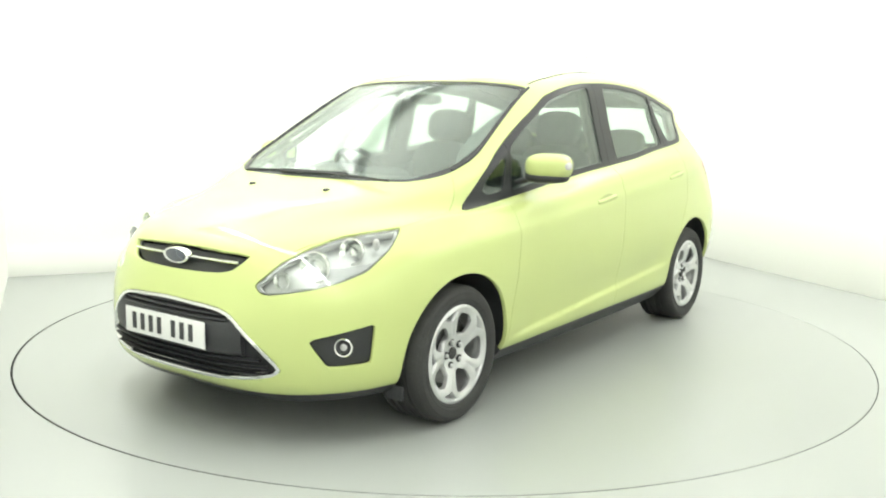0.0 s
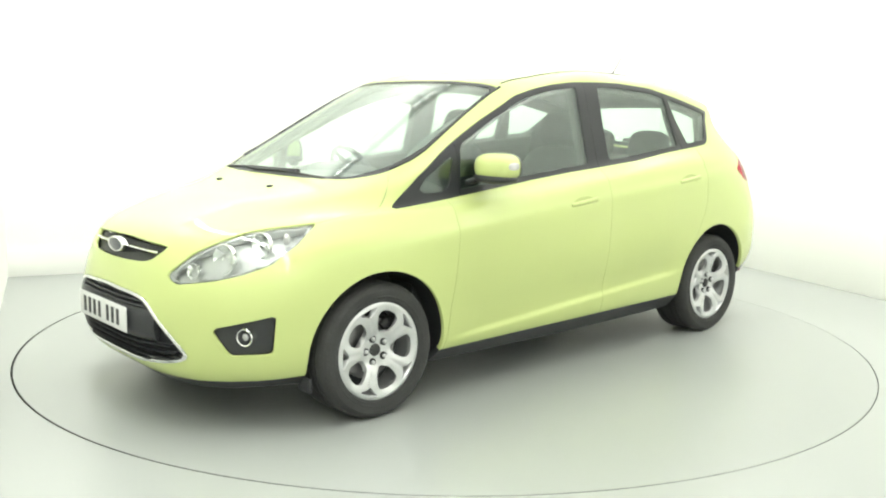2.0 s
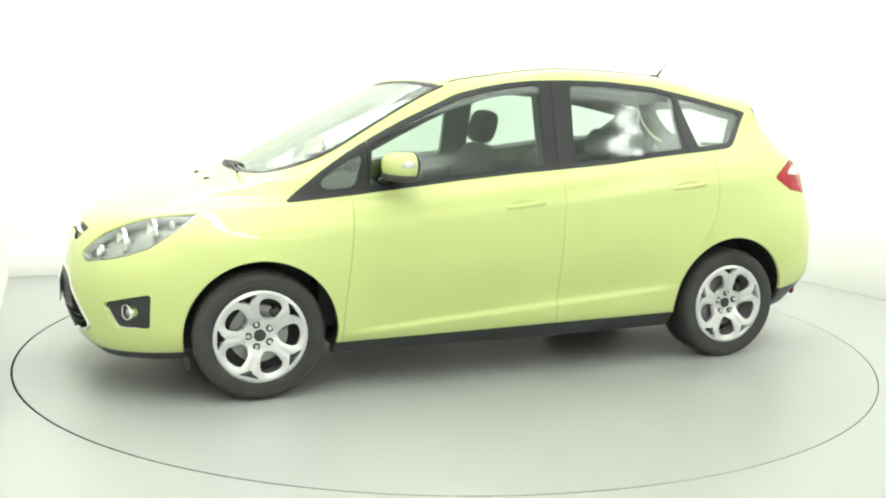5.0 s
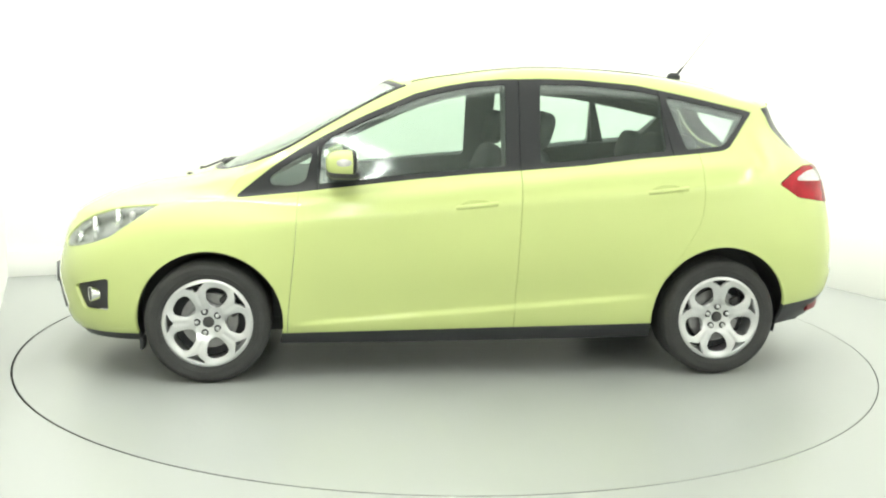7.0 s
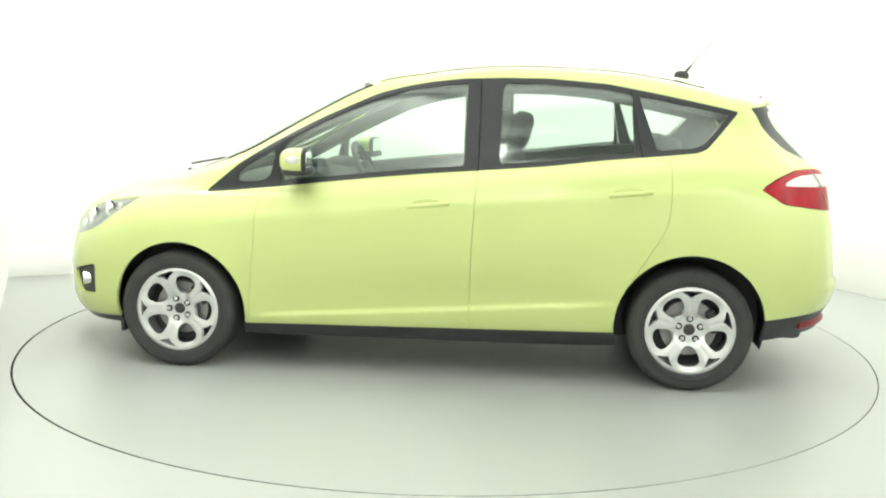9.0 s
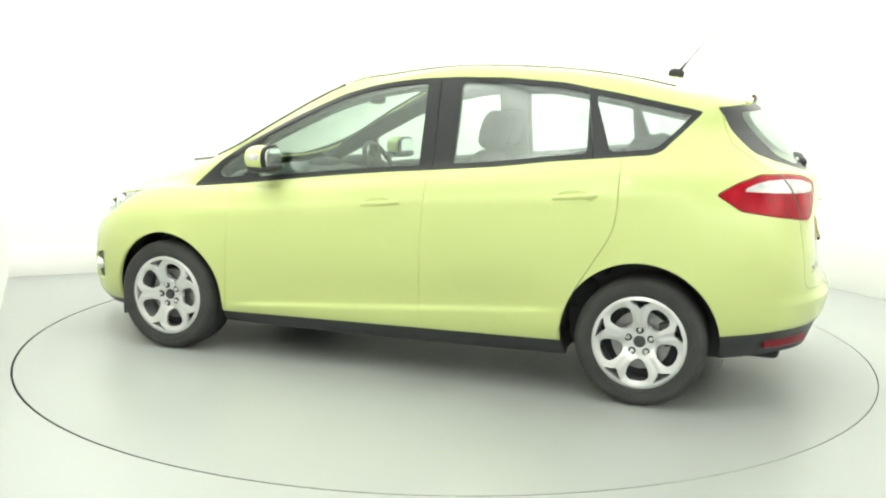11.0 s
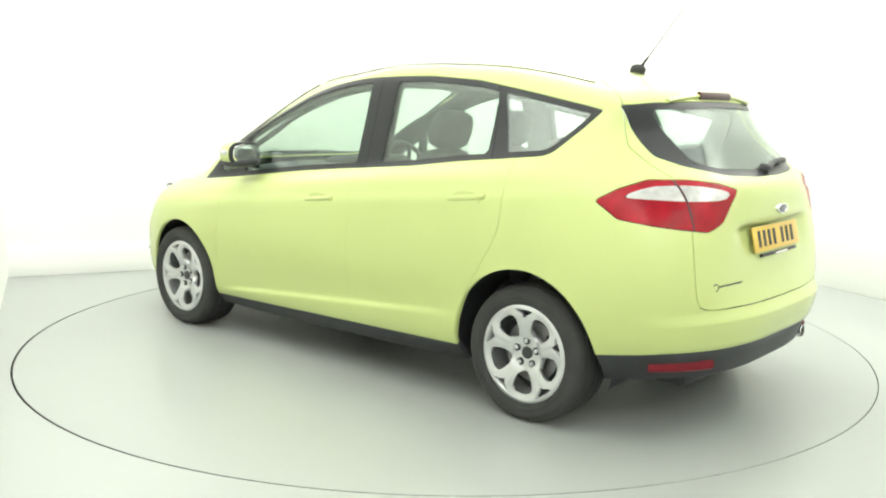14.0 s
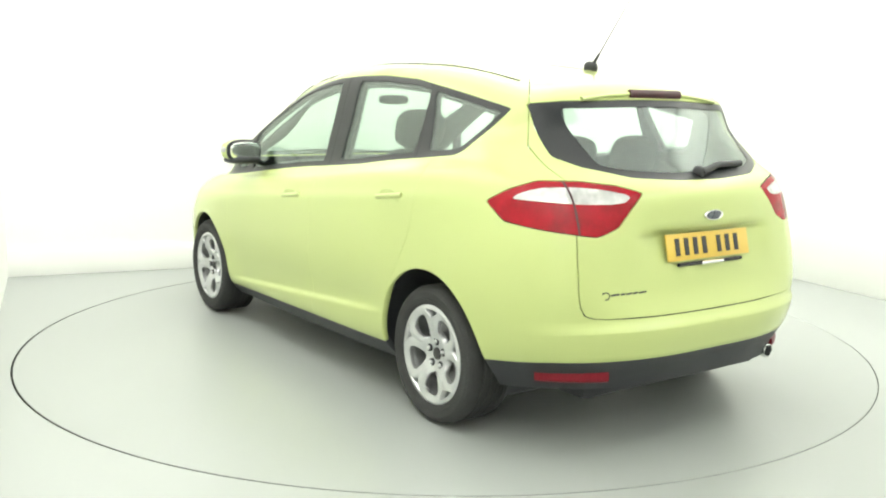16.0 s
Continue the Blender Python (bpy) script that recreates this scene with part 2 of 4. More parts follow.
RING_BELT = [(1.76, 0, .955), (1.74, .3, .948), (1.66, .46, .935), (1.52, .58, .93), (1.4, .66, .935), (1.2, .757, .94), (.75, .79, .975), (-.2, .795, 1.075), (-.95, .785, 1.15), (-1.33, .765, 1.18), (-1.58, .725, 1.19), (-1.74, .655, 1.19), (-1.87, .52, 1.17), (-1.96, .3, 1.15), (-1.99, 0, 1.135)]
RING_COWL = [(1.37, 0, 1.04), (1.355, .3, 1.04), (1.3, .5, 1.042), (1.22, .635, 1.046), (1.12, .7, 1.06), (.97, .752, 1.105), (.62, .75, 1.2), (-.2, .735, 1.26), (-.95, .725, 1.29), (-1.27, .7, 1.3), (-1.48, .67, 1.3), (-1.64, .62, 1.3), (-1.75, .5, 1.3), (-1.845, .29, 1.295), (-1.88, 0, 1.29)]
RING_RAIL = [(.37, 0, 1.55), (.365, .3, 1.543), (.35, .5, 1.522), (.31, .575, 1.508), (.27, .597, 1.505), (.18, .612, 1.51), (.02, .622, 1.535), (-.3, .628, 1.57), (-.95, .615, 1.548), (-1.25, .6, 1.505), (-1.48, .585, 1.455), (-1.62, .56, 1.43), (-1.68, .45, 1.452), (-1.695, .27, 1.475), (-1.705, 0, 1.482)]
RING_ROOF = [(.22, 0, 1.588), (.21, .25, 1.583), (.19, .4, 1.57), (.15, .46, 1.565), (.1, .48, 1.568), (.02, .49, 1.575), (-.1, .495, 1.59), (-.4, .495, 1.608), (-.9, .48, 1.59), (-1.18, .46, 1.553), (-1.4, .44, 1.51), (-1.5, .4, 1.505), (-1.55, .33, 1.512), (-1.58, .2, 1.522), (-1.585, 0, 1.527)]
RING_CROWN = [(.0, 0, 1.612), (-.02, .05, 1.612), (-.05, .05, 1.614), (-.08, .05, 1.616), (-.12, .05, 1.618), (-.18, .05, 1.622), (-.3, .05, 1.626), (-.5, .05, 1.63), (-.8, .05, 1.622), (-1, .05, 1.61), (-1.15, .05, 1.595), (-1.22, .05, 1.588), (-1.27, .05, 1.582), (-1.3, .05, 1.578), (-1.33, 0, 1.575)]
OUT = .026                                # the flanks stand that much further out than the rings
RINGS = [RING_LIP, RING_LOW, RING_BUMPER, RING_WAIST, RING_SHOULDER, RING_WING, RING_BELT, RING_COWL, RING_RAIL, RING_ROOF, RING_CROWN]


def wider(rows, k=1):
    """Moves the flank's coordinate k of an outline out."""
    return [tuple(q + OUT if i == k and q > 0 else q for i, q in enumerate(row)) for row in rows]


def spline(rows, counts, ends):
    """Chord-length Catmull-Rom along the first axis of rows; counts: steps of each span; ends: the rows beyond both ends."""
    p = np.concatenate([ends[0][None], rows, ends[1][None]])
    out = []
    for i, n in enumerate(counts):
        a, b, c, d = p[i:i + 4]
        k = [np.maximum(np.linalg.norm(q - r, axis=-1, keepdims=True), 1e-4) ** .5 for q, r in ((b, a), (c, b), (d, c))]
        m1 = (c - b) + k[1] * ((b - a) / k[0] - (c - a) / (k[0] + k[1]))
        m2 = (c - b) + k[1] * ((d - c) / k[2] - (d - b) / (k[1] + k[2]))
        for s in np.arange(n) / n:
            out.append((2 * s**3 - 3 * s**2 + 1) * b + (s**3 - 2 * s**2 + s) * m1 + (3 * s**2 - 2 * s**3) * c + (s**3 - s**2) * m2)
    out.append(rows[-1])
    return np.array(out)


def skin():
    g = np.array(RINGS, float).transpose(1, 0, 2)                  # column, ring, xyz
    g[..., 1] += OUT * np.clip(g[..., 1] / .25, 0, 1)
    flip = np.array([1, -1, 1])
    g = spline(g, (10, 10, 10, 9, 14, 18, 28, 24, 14, 13, 10, 8, 9, 10), (g[1] * flip, g[-2] * flip))
    g = g.transpose(1, 0, 2)                                       # ring, column
    g = spline(g, (8, 20, 9, 10, 12, 10, 12, 16, 6, 6), (2 * g[0] - g[1], g[-2] * flip))
    # the long hollow low in the doors and the crease over it
    x, y, z = g[..., 0], g[..., 1], g[..., 2]
    side = np.clip((.95 - np.abs(x + .02)) / .2, 0, 1) * (y > .6)
    ledge = z - (.378 - .075 * x)
    hollow = np.where(ledge > 0, np.exp(-(ledge / .11) ** 2), np.clip(1 + ledge / .02, 0, 1))
    g[..., 1] -= .014 * side * hollow
    # the shoulder crease that rises to the tail light
    crease = (z - (.895 - .085 * x)) / .03
    along = np.clip((1.25 - x) / .3, 0, 1) * np.clip((x + 1.6) / .3, 0, 1) * (y > .6)
    g[..., 1] += .007 * along * np.where(crease > 0, np.exp(-crease ** 2), np.exp(-(crease / 2.2) ** 2))
    # the rear bumper's ledge
    back = np.clip((-1.75 - x) / .3, 0, 1) * np.clip((.555 - z) / .02, 0, 1) * np.clip((z - .37) / .05, 0, 1)
    g[..., 0] -= .016 * back
    # the recess for the rear plate
    dip = (x < -1.8) * np.clip((.42 - y) / .14, 0, 1) * np.clip((.918 - z) / .02, 0, 1) * np.clip((z - .72) / .08, 0, 1)
    g[..., 0] += (.01 + .032 * np.clip((z - .76) / .14, 0, 1)) * dip
    n, m = g.shape[:2]
    i = np.arange(n * m).reshape(n, m)
    a, b, c, d = i[:-1, :-1].ravel(), i[:-1, 1:].ravel(), i[1:, 1:].ravel(), i[1:, :-1].ravel()
    f = np.concatenate([np.stack([a, b, c], 1), np.stack([a, c, d], 1)])
    v = g.reshape(-1, 3)
    cr = np.cross(v[f[:, 1]] - v[f[:, 0]], v[f[:, 2]] - v[f[:, 0]])
    nn = np.zeros_like(v)
    for k in range(3):
        np.add.at(nn, f[:, k], cr)
    edge = np.abs(v[:, 1]) < 1e-6
    nn[edge, 1] = 0
    nn /= np.maximum(np.linalg.norm(nn, axis=1, keepdims=True), 1e-9)
    return v, nn, f


# ---- cutting the skin ----
def rounded(points, turns=3):
    """Rounds a closed outline by cutting its corners."""
    p = np.array(points, float)
    for _ in range(turns):
        q = np.roll(p, -1, 0)
        p = np.stack([.8 * p + .2 * q, .2 * p + .8 * q], 1).reshape(-1, p.shape[1])
    return p


def filleted(points, r):
    """Rounds each corner of a closed outline with a short arc that begins r before it."""
    p, out = np.array(points, float), []
    for i in range(len(p)):
        a, q, d = p[i - 1], p[i], p[(i + 1) % len(p)]
        ra, rd = (min(r, .45 * np.linalg.norm(e - q)) for e in (a, d))
        s, e = q + (a - q) / np.linalg.norm(a - q) * ra, q + (d - q) / np.linalg.norm(d - q) * rd
        out += [(1 - k) ** 2 * s + 2 * k * (1 - k) * q + k * k * e for k in (0, .25, .5, .75, 1)]
    return np.array(out)


def sd(p, poly):
    """Signed distance of 2D points to a closed outline, negative inside."""
    a, b = poly, np.roll(poly, -1, 0)
    best, inside = np.full(len(p), 1e9), np.zeros(len(p), bool)
    for (ax, ay), (bx, by) in zip(a, b):
        ex, ey = bx - ax, by - ay
        wx, wy = p[:, 0] - ax, p[:, 1] - ay
        t = np.clip((wx * ex + wy * ey) / max(ex * ex + ey * ey, 1e-12), 0, 1)
        best = np.minimum(best, np.hypot(wx - t * ex, wy - t * ey))
        if ay != by:
            inside ^= ((ay > p[:, 1]) != (by > p[:, 1])) & (p[:, 0] < ax + (p[:, 1] - ay) / (by - ay) * ex)
    return np.where(inside, -best, best)


VIEWS = {"side": np.array([[1, 0, 0], [0, 0, 1.]]), "end": np.array([[0, 1, 0], [0, 0, 1.]]), "top": np.array([[1, 0, 0], [0, 1., 0]]),
         "nose_corner": np.array([[-.66, .75, 0], [0, 0, 1.]]), "tail_corner": np.array([[.66, .75, 0], [0, 0, 1.]])}


def in_outline(v, view, outline, keep=None, turns=3):
    """Distance field of an outline given in that view (rows of two numbers, or of three as places on the car)."""
    o = np.array(outline, float)
    if o.shape[1] == 3:
        o = o @ VIEWS[view].T
    s = sd(v @ VIEWS[view].T, rounded(o, turns) if turns >= 1 else filleted(o, turns))
    return s if keep is None else np.where(keep, s, 9.)


def split(piece, s):
    """Cuts a piece (places, normals, triangles) along s = 0: the piece where s < 0, and the rest."""
    v, n, f = piece
    v, n = list(map(tuple, v)), list(map(tuple, n))
    neg = s < 0
    count = neg[f].sum(1)
    ins, outs = [tuple(q) for q in f[count == 3]], [tuple(q) for q in f[count == 0]]
    made = {}

    def cross(i, j):
        key = (min(i, j), max(i, j))
        if key not in made:
            t = s[i] / (s[i] - s[j])
            made[key] = len(v)
            v.append(tuple(a + t * (b - a) for a, b in zip(v[i], v[j])))
            n.append(tuple(a + t * (b - a) for a, b in zip(n[i], n[j])))
        return made[key]

    for q in f[(count == 1) | (count == 2)]:
        lone = neg[q].sum() == 1
        k = [r for r in range(3) if bool(neg[q[r]]) == lone][0]
        i, j, m = int(q[k]), int(q[(k + 1) % 3]), int(q[(k + 2) % 3])
        a, b = cross(i, j), cross(i, m)
        tip, base = [(i, a, b)], [(a, j, m), (a, m, b)]
        (ins if lone else outs).extend(tip)
        (outs if lone else ins).extend(base)
    return pack(v, n, ins), pack(v, n, outs)


def pack(v, n, f):
    if not len(f):
        return np.zeros((0, 3)), np.zeros((0, 3)), np.zeros((0, 3), int)
    f = np.array(f, int)
    used, inv = np.unique(f, return_inverse=True)
    n = np.array(n, float)[used]
    n /= np.maximum(np.linalg.norm(n, axis=1, keepdims=True), 1e-9)
    return np.array(v, float)[used], n, inv.reshape(-1, 3)


def cut(piece, field, gap=0.0):
    """Inside and outside of a field, with a joint of that width between them."""
    inside, outside = split(piece, field(piece[0]) + gap / 2)
    if gap:
        outside = split(outside, field(outside[0]) - gap / 2)[1]
    return inside, outside


def mirrored(piece):
    v, n, f = piece
    k = np.array([1, -1, 1])
    return v * k, n * k, f[:, ::-1]


def both(piece):
    """The piece and its mirror image as one, welded along the middle."""
    v, n, f = piece
    mv, mn, mf = mirrored(piece)
    middle = np.abs(v[:, 1]) < 1e-5
    index = np.where(middle, np.arange(len(v)), np.cumsum(~middle) - 1 + len(v))
    return np.concatenate([v, mv[~middle]]), np.concatenate([n, mn[~middle]]), np.concatenate([f, index[mf]])


def shifted(piece, d):
    return piece[0] - piece[1] * d, piece[1], piece[2]


def flatter(piece):
    """Glass bends less than the skin: its normals lean to their mean."""
    v, n, f = piece
    q = .4 * n + .6 * n.mean(0)
    return v, q / np.linalg.norm(q, axis=1, keepdims=True), f


def sheet(name, piece, depth, outer, inner=None):
    """A panel: the piece, its back at that depth, and the turned edge between them."""
    v, n, f = piece
    k = len(v)
    edges = {}
    for q in f:
        for a, b in ((q[0], q[1]), (q[1], q[2]), (q[2], q[0])):
            if (b, a) in edges:
                del edges[(b, a)]
            else:
                edges[(a, b)] = 1
    vv, nn = [v, v - n * depth], [n, -n]
    ff, idx = [tuple(q) for q in f] + [tuple(k + i for i in q[::-1]) for q in f], [0] * len(f) + [1] * len(f)
    rim_v, rim_n, at = [], [], {}
    out = {}
    for a, b in edges:
        e = np.cross(v[b] - v[a], n[a])
        e /= max(np.linalg.norm(e), 1e-9)
        out[a] = out.get(a, 0) + e
        out[b] = out.get(b, 0) + e
    for i, e in out.items():
        at[i] = 2 * k + len(rim_v)
        e = e / max(np.linalg.norm(e), 1e-9)
        rim_v += [v[i], v[i] - n[i] * depth]
        rim_n += [e * .8 + n[i] * .6, e]
    for a, b in edges:
        ff.append((at[b], at[a], at[a] + 1, at[b] + 1))
        idx.append(0)
    if rim_v:
        vv.append(np.array(rim_v))
        nn.append(np.array(rim_n))
    return mesh_of(name, np.concatenate(vv), ff, [outer, inner or outer], idx, np.concatenate(nn))


def ray_y0(skin_piece, view, a, b, far):
    """The outermost place of the skin over (a, b) of a view, along x for 'end' (far = 1 the nose, -1 the tail)."""
    v, n, f = skin_piece
    p = v @ VIEWS[view].T
    q = np.array([a, b])
    A, B, C = (p[f[:, k]] for k in range(3))
    d = (B[:, 0] - A[:, 0]) * (C[:, 1] - A[:, 1]) - (B[:, 1] - A[:, 1]) * (C[:, 0] - A[:, 0])
    d = np.where(np.abs(d) < 1e-12, 1e-12, d)
    w1 = ((q[0] - A[:, 0]) * (C[:, 1] - A[:, 1]) - (q[1] - A[:, 1]) * (C[:, 0] - A[:, 0])) / d
    w2 = ((B[:, 0] - A[:, 0]) * (q[1] - A[:, 1]) - (B[:, 1] - A[:, 1]) * (q[0] - A[:, 0])) / d
    ok = (w1 >= -1e-6) & (w2 >= -1e-6) & (w1 + w2 <= 1 + 1e-6)
    if not ok.any():
        return v[np.argmin(((p - q) ** 2).sum(1))]
    g = f[ok]
    w1, w2 = w1[ok][:, None], w2[ok][:, None]
    pts = v[g[:, 0]] * (1 - w1 - w2) + v[g[:, 1]] * w1 + v[g[:, 2]] * w2
    axis = {"end": 0, "side": 1, "top": 2}[view]
    return pts[np.argmax(pts[:, axis] * far)]


SKIN = skin()


def nose(y, z):
    p = ray_y0(SKIN, "end", abs(y), z, 1)
    return Vector((p[0], y, z))


def tail(y, z):
    p = ray_y0(SKIN, "end", abs(y), z, -1)
    return Vector((p[0], y, z))


def flank(x, z):
    p = ray_y0(SKIN, "side", x, z, 1)
    return Vector((x, p[1], z))


# ---- the car ----
car = tagged(new("car", None), label="bright lime green compact family car parked on the turntable", category="car")

SILL_X = [-2.3, -1.95, -1.7, -1.6, -1.0, 0, .95, 1.68, 1.9, 2.3]
SILL_Z = [.405, .405, .375, .365, .288, .27, .252, .245, .235, .215]
GLASS_TOP = [(1.185, .938), (1.012, 1.078), (.87, 1.172), (.724, 1.253), (.579, 1.327), (.289, 1.456), (.14, 1.495), (-.002, 1.52), (-.147, 1.535), (-.36, 1.542), (-.583, 1.541), (-.875, 1.519), (-1.169, 1.466), (-1.47, 1.405), (-1.54, 1.388)]
GLASS_FOOT = [(-1.461, 1.298), (-1.375, 1.206), (-1.33, 1.186), (-1.152, 1.168), (-.865, 1.141), (-.58, 1.105), (-.252, 1.077), (-.01, 1.058), (.277, 1.03), (.563, .997), (.852, .963), (1.182, .93)]
SIDE_GLASS = GLASS_TOP + GLASS_FOOT
HEADLIGHT = wider([(2.097, .4, .676), (2.095, .425, .648), (2.079, .464, .64), (1.982, .601, .664), (1.899, .676, .69), (1.799, .737, .73), (1.68, .757, .81), (1.562, .722, .888), (1.696, .648, .872), (1.797, .582, .855), (1.91, .532, .818), (2.009, .472, .766), (2.066, .434, .712)])
TAIL_LIGHT = wider([(-1.628, .815, 1.019), (-1.719, .769, 1.072), (-1.809, .7, 1.11), (-1.928, .585, 1.112), (-2.003, .457, 1.096), (-2.05, .35, 1.066), (-2.05, .421, .995), (-2.047, .477, .931), (-2.031, .566, .899), (-1.962, .681, .914), (-1.881, .755, .927), (-1.742, .813, .948)])
TAIL_WHITE = wider([(-1.72, .785, 1.036), (-1.825, .713, 1.083), (-1.931, .616, 1.09), (-1.99, .52, 1.082), (-2.04, .395, 1.056), (-2.041, .45, 1.024), (-1.963, .628, 1.025), (-1.864, .715, 1.03)])
FOG = wider([(2.018, .615, .464), (1.809, .792, .524), (1.815, .775, .36), (1.961, .672, .352)])
WINDSCREEN = wider([(-.2, 1.046), (.3, 1.046), (.523, 1.05), (.588, 1.062), (.645, 1.084), (.668, 1.12), (.669, 1.165), (.642, 1.283), (.608, 1.409), (.584, 1.499), (.5, 1.515), (.3, 1.53), (-.2, 1.535)], 0)
REAR_GLASS = wider([(-.2, 1.437), (.075, 1.437), (.253, 1.432), (.474, 1.424), (.592, 1.412), (.594, 1.3), (.603, 1.2), (.528, 1.162), (.351, 1.122), (.1, 1.108), (-.2, 1.108)], 0)
REAR_CLEAR = [(-.3, 1.43), (.45, 1.43), (.53, 1.4), (.5, 1.25), (.46, 1.1), (-.3, 1.1)]
TAILGATE = wider([(-.3, 1.9), (.64, 1.9), (.642, 1.42), (.644, 1.3), (.645, 1.17), (.618, 1.09), (.655, .84), (.66, .65), (.63, .585), (.5, .578), (-.3, .574)], 0)
INTAKE = wider([(-.3, .595), (0, .595), (.25, .582), (.33, .557), (.425, .464), (.53, .345), (.5, .312), (.4, .29), (.2, .268), (-.3, .262)], 0)
GRILLE = [(-.3, .8), (.1, .8), (.372, .787), (.362, .765), (.31, .715), (.1, .706), (-.3, .706)]
BONNET = wider([(2.3, -.3), (2.3, .2), (2.095, .345), (2.02, .45), (1.9, .525), (1.7, .645), (1.562, .724), (1.4, .748), (1.27, .752), (1.17, .72), (1.08, .6), (1.0, .4), (1.0, -.3)])
FRONT_DOOR = [(.945, .1), (.925, .4), (.9, .62), (.882, .85), (.87, 1.05), (.5, 1.1), (-.25, 1.2), (-.247, 1.08), (-.225, .6), (-.215, .1)]
REAR_DOOR = [(-.25, 1.2), (-.247, 1.08), (-.225, .6), (-.215, .1), (-.9, .1), (-.955, .4), (-1.0, .52), (-1.1, .68), (-1.185, .83), (-1.2, .95), (-1.197, 1.12), (-1.2, 1.25)]
ARCHES = ((1.315, .312, .362), (-1.318, .322, .372))


def line(v, a, b):
    """Side-view distance from the line a-b, negative on its left."""
    (x0, z0), (x1, z1) = a, b
    d = math.hypot(x1 - x0, z1 - z0)
    return ((v[:, 0] - x0) * (z1 - z0) - (v[:, 2] - z0) * (x1 - x0)) / d


def build_skin():
    rest = SKIN
    for cx, cz, r in ARCHES:
        rest = cut(rest, lambda v: np.where(v[:, 1] > .45, np.hypot(v[:, 0] - cx, v[:, 2] - cz) - r, 9.))[1]
    low, rest = cut(rest, lambda v: v[:, 2] - np.interp(v[:, 0], SILL_X, SILL_Z))
    sill, low = cut(low, lambda v: np.abs(v[:, 0]) - 1.3)
    lip, valance = cut(low, lambda v: -v[:, 0])
    part("sill_trim", sheet("sill_trim", sill, .03, BLACK), car, "matt black sill moulding")
    part("sill_trim", sheet("sill_trim", mirrored(sill), .03, BLACK), car, "matt black sill moulding")
    part("front_lip", sheet("front_lip", both(lip), .02, BLACK), car, "matt black bumper lip")
    back = part("rear_valance", sheet("rear_valance", both(valance), .02, BLACK), car, "matt black lower rear bumper")

    # side glazing
    side, rest = cut(rest, lambda v: in_outline(v, "side", SIDE_GLASS, v[:, 1] > .4, .012), .002)
    panes = {
        "quarter_glass": lambda v: in_outline(v, "side", [(1.03, 1.03), (.8, 1.178), (.825, 1.08), (.845, 1.0), (1.0, .985)], None, 2),
        "front_glass": lambda v: np.maximum(np.maximum(in_outline(v, "side", SIDE_GLASS, None, .012) + .026, line(v, (.785, .9), (.745, 1.3))), line(v, (-.178, 1.5), (-.172, 1.0))),
        "rear_glass": lambda v: np.maximum(np.maximum(in_outline(v, "side", SIDE_GLASS, None, .012) + .026, line(v, (-.35, 1.0), (-.36, 1.5))), line(v, (-1.005, 1.5), (-1.03, 1.1))),
        "tail_glass": lambda v: np.maximum(in_outline(v, "side", SIDE_GLASS, None, .012) + .026, line(v, (-1.14, 1.175), (-1.035, 1.47))),
    }
    seal = side
    glazing = {}
    for key, field in panes.items():
        glazing[key], seal = cut(seal, field)
    # dark trim inside, round the side glass and behind the middle pillar
    ring = cut(SKIN, lambda v: in_outline(v, "side", SIDE_GLASS, v[:, 1] > .4, .012) - .07)[0]
    ring = cut(ring, lambda v: np.maximum(in_outline(v, "side", SIDE_GLASS, v[:, 1] > .4, .012) + .034, np.minimum(np.abs(v[:, 0] + .247) * -1 + .085, 9)))[1]
    for turn in (lambda q: q, mirrored):
        part("inner_trim", sheet("inner_trim", turn(shifted(ring, .058)), .014, TRIM_GREY), car, "dark inner window trim")
    # the black surround falls to the doors and to the body
    frames = {}
    frames["front"], seal_rest = cut(seal, lambda v: np.maximum(v[:, 0] - .78, -v[:, 0] - .247), .004)
    frames["rear"], frames["fixed"] = cut(seal_rest, lambda v: np.maximum(v[:, 0] + .247, line(v, (-.995, 1.5), (-1.07, 1.1))), .004)

    screen, rest = cut(rest, lambda v: in_outline(v, "end", WINDSCREEN, v[:, 0] > 0, .03), .002)
    back_glass, rest = cut(rest, lambda v: in_outline(v, "end", REAR_GLASS, v[:, 0] < -1.3, .014), .002)
    lamp, rest = cut(rest, lambda v: in_outline(v, "nose_corner", HEADLIGHT, (v[:, 0] > 1.3) & (v[:, 1] > .2), .015), .0035)
    tail_lamp, rest = cut(rest, lambda v: in_outline(v, "tail_corner", TAIL_LIGHT, (v[:, 0] < -1.3) & (v[:, 1] > .1), .012), .004)
    fog, rest = cut(rest, lambda v: in_outline(v, "nose_corner", FOG, (v[:, 0] > 1.6) & (v[:, 1] > .3), .018), .004)
    grille, rest = cut(rest, lambda v: in_outline(v, "end", GRILLE, v[:, 0] > 1.6, 1), .003)
    intake, rest = cut(rest, lambda v: in_outline(v, "end", INTAKE, v[:, 0] > 1.6, 1), .003)
    frame_ring, intake = cut(intake, lambda v: -.013 - in_outline(v, "end", INTAKE, v[:, 0] > 1.6, 1))
    front_door, rest = cut(rest, lambda v: in_outline(v, "side", FRONT_DOOR, v[:, 1] > .4, 1), .0028)
    rear_door, rest = cut(rest, lambda v: in_outline(v, "side", REAR_DOOR, v[:, 1] > .4, 1), .0028)
    bonnet, rest = cut(rest, lambda v: in_outline(v, "top", BONNET, (v[:, 0] > 1.1) & (v[:, 2] > .8), 1), .0024)
    joint = cut(SKIN, lambda v: in_outline(v, "top", BONNET, (v[:, 0] > 1.15) & (v[:, 2] > .79) & (v[:, 2] < 1.03), 1) - .014)[0]
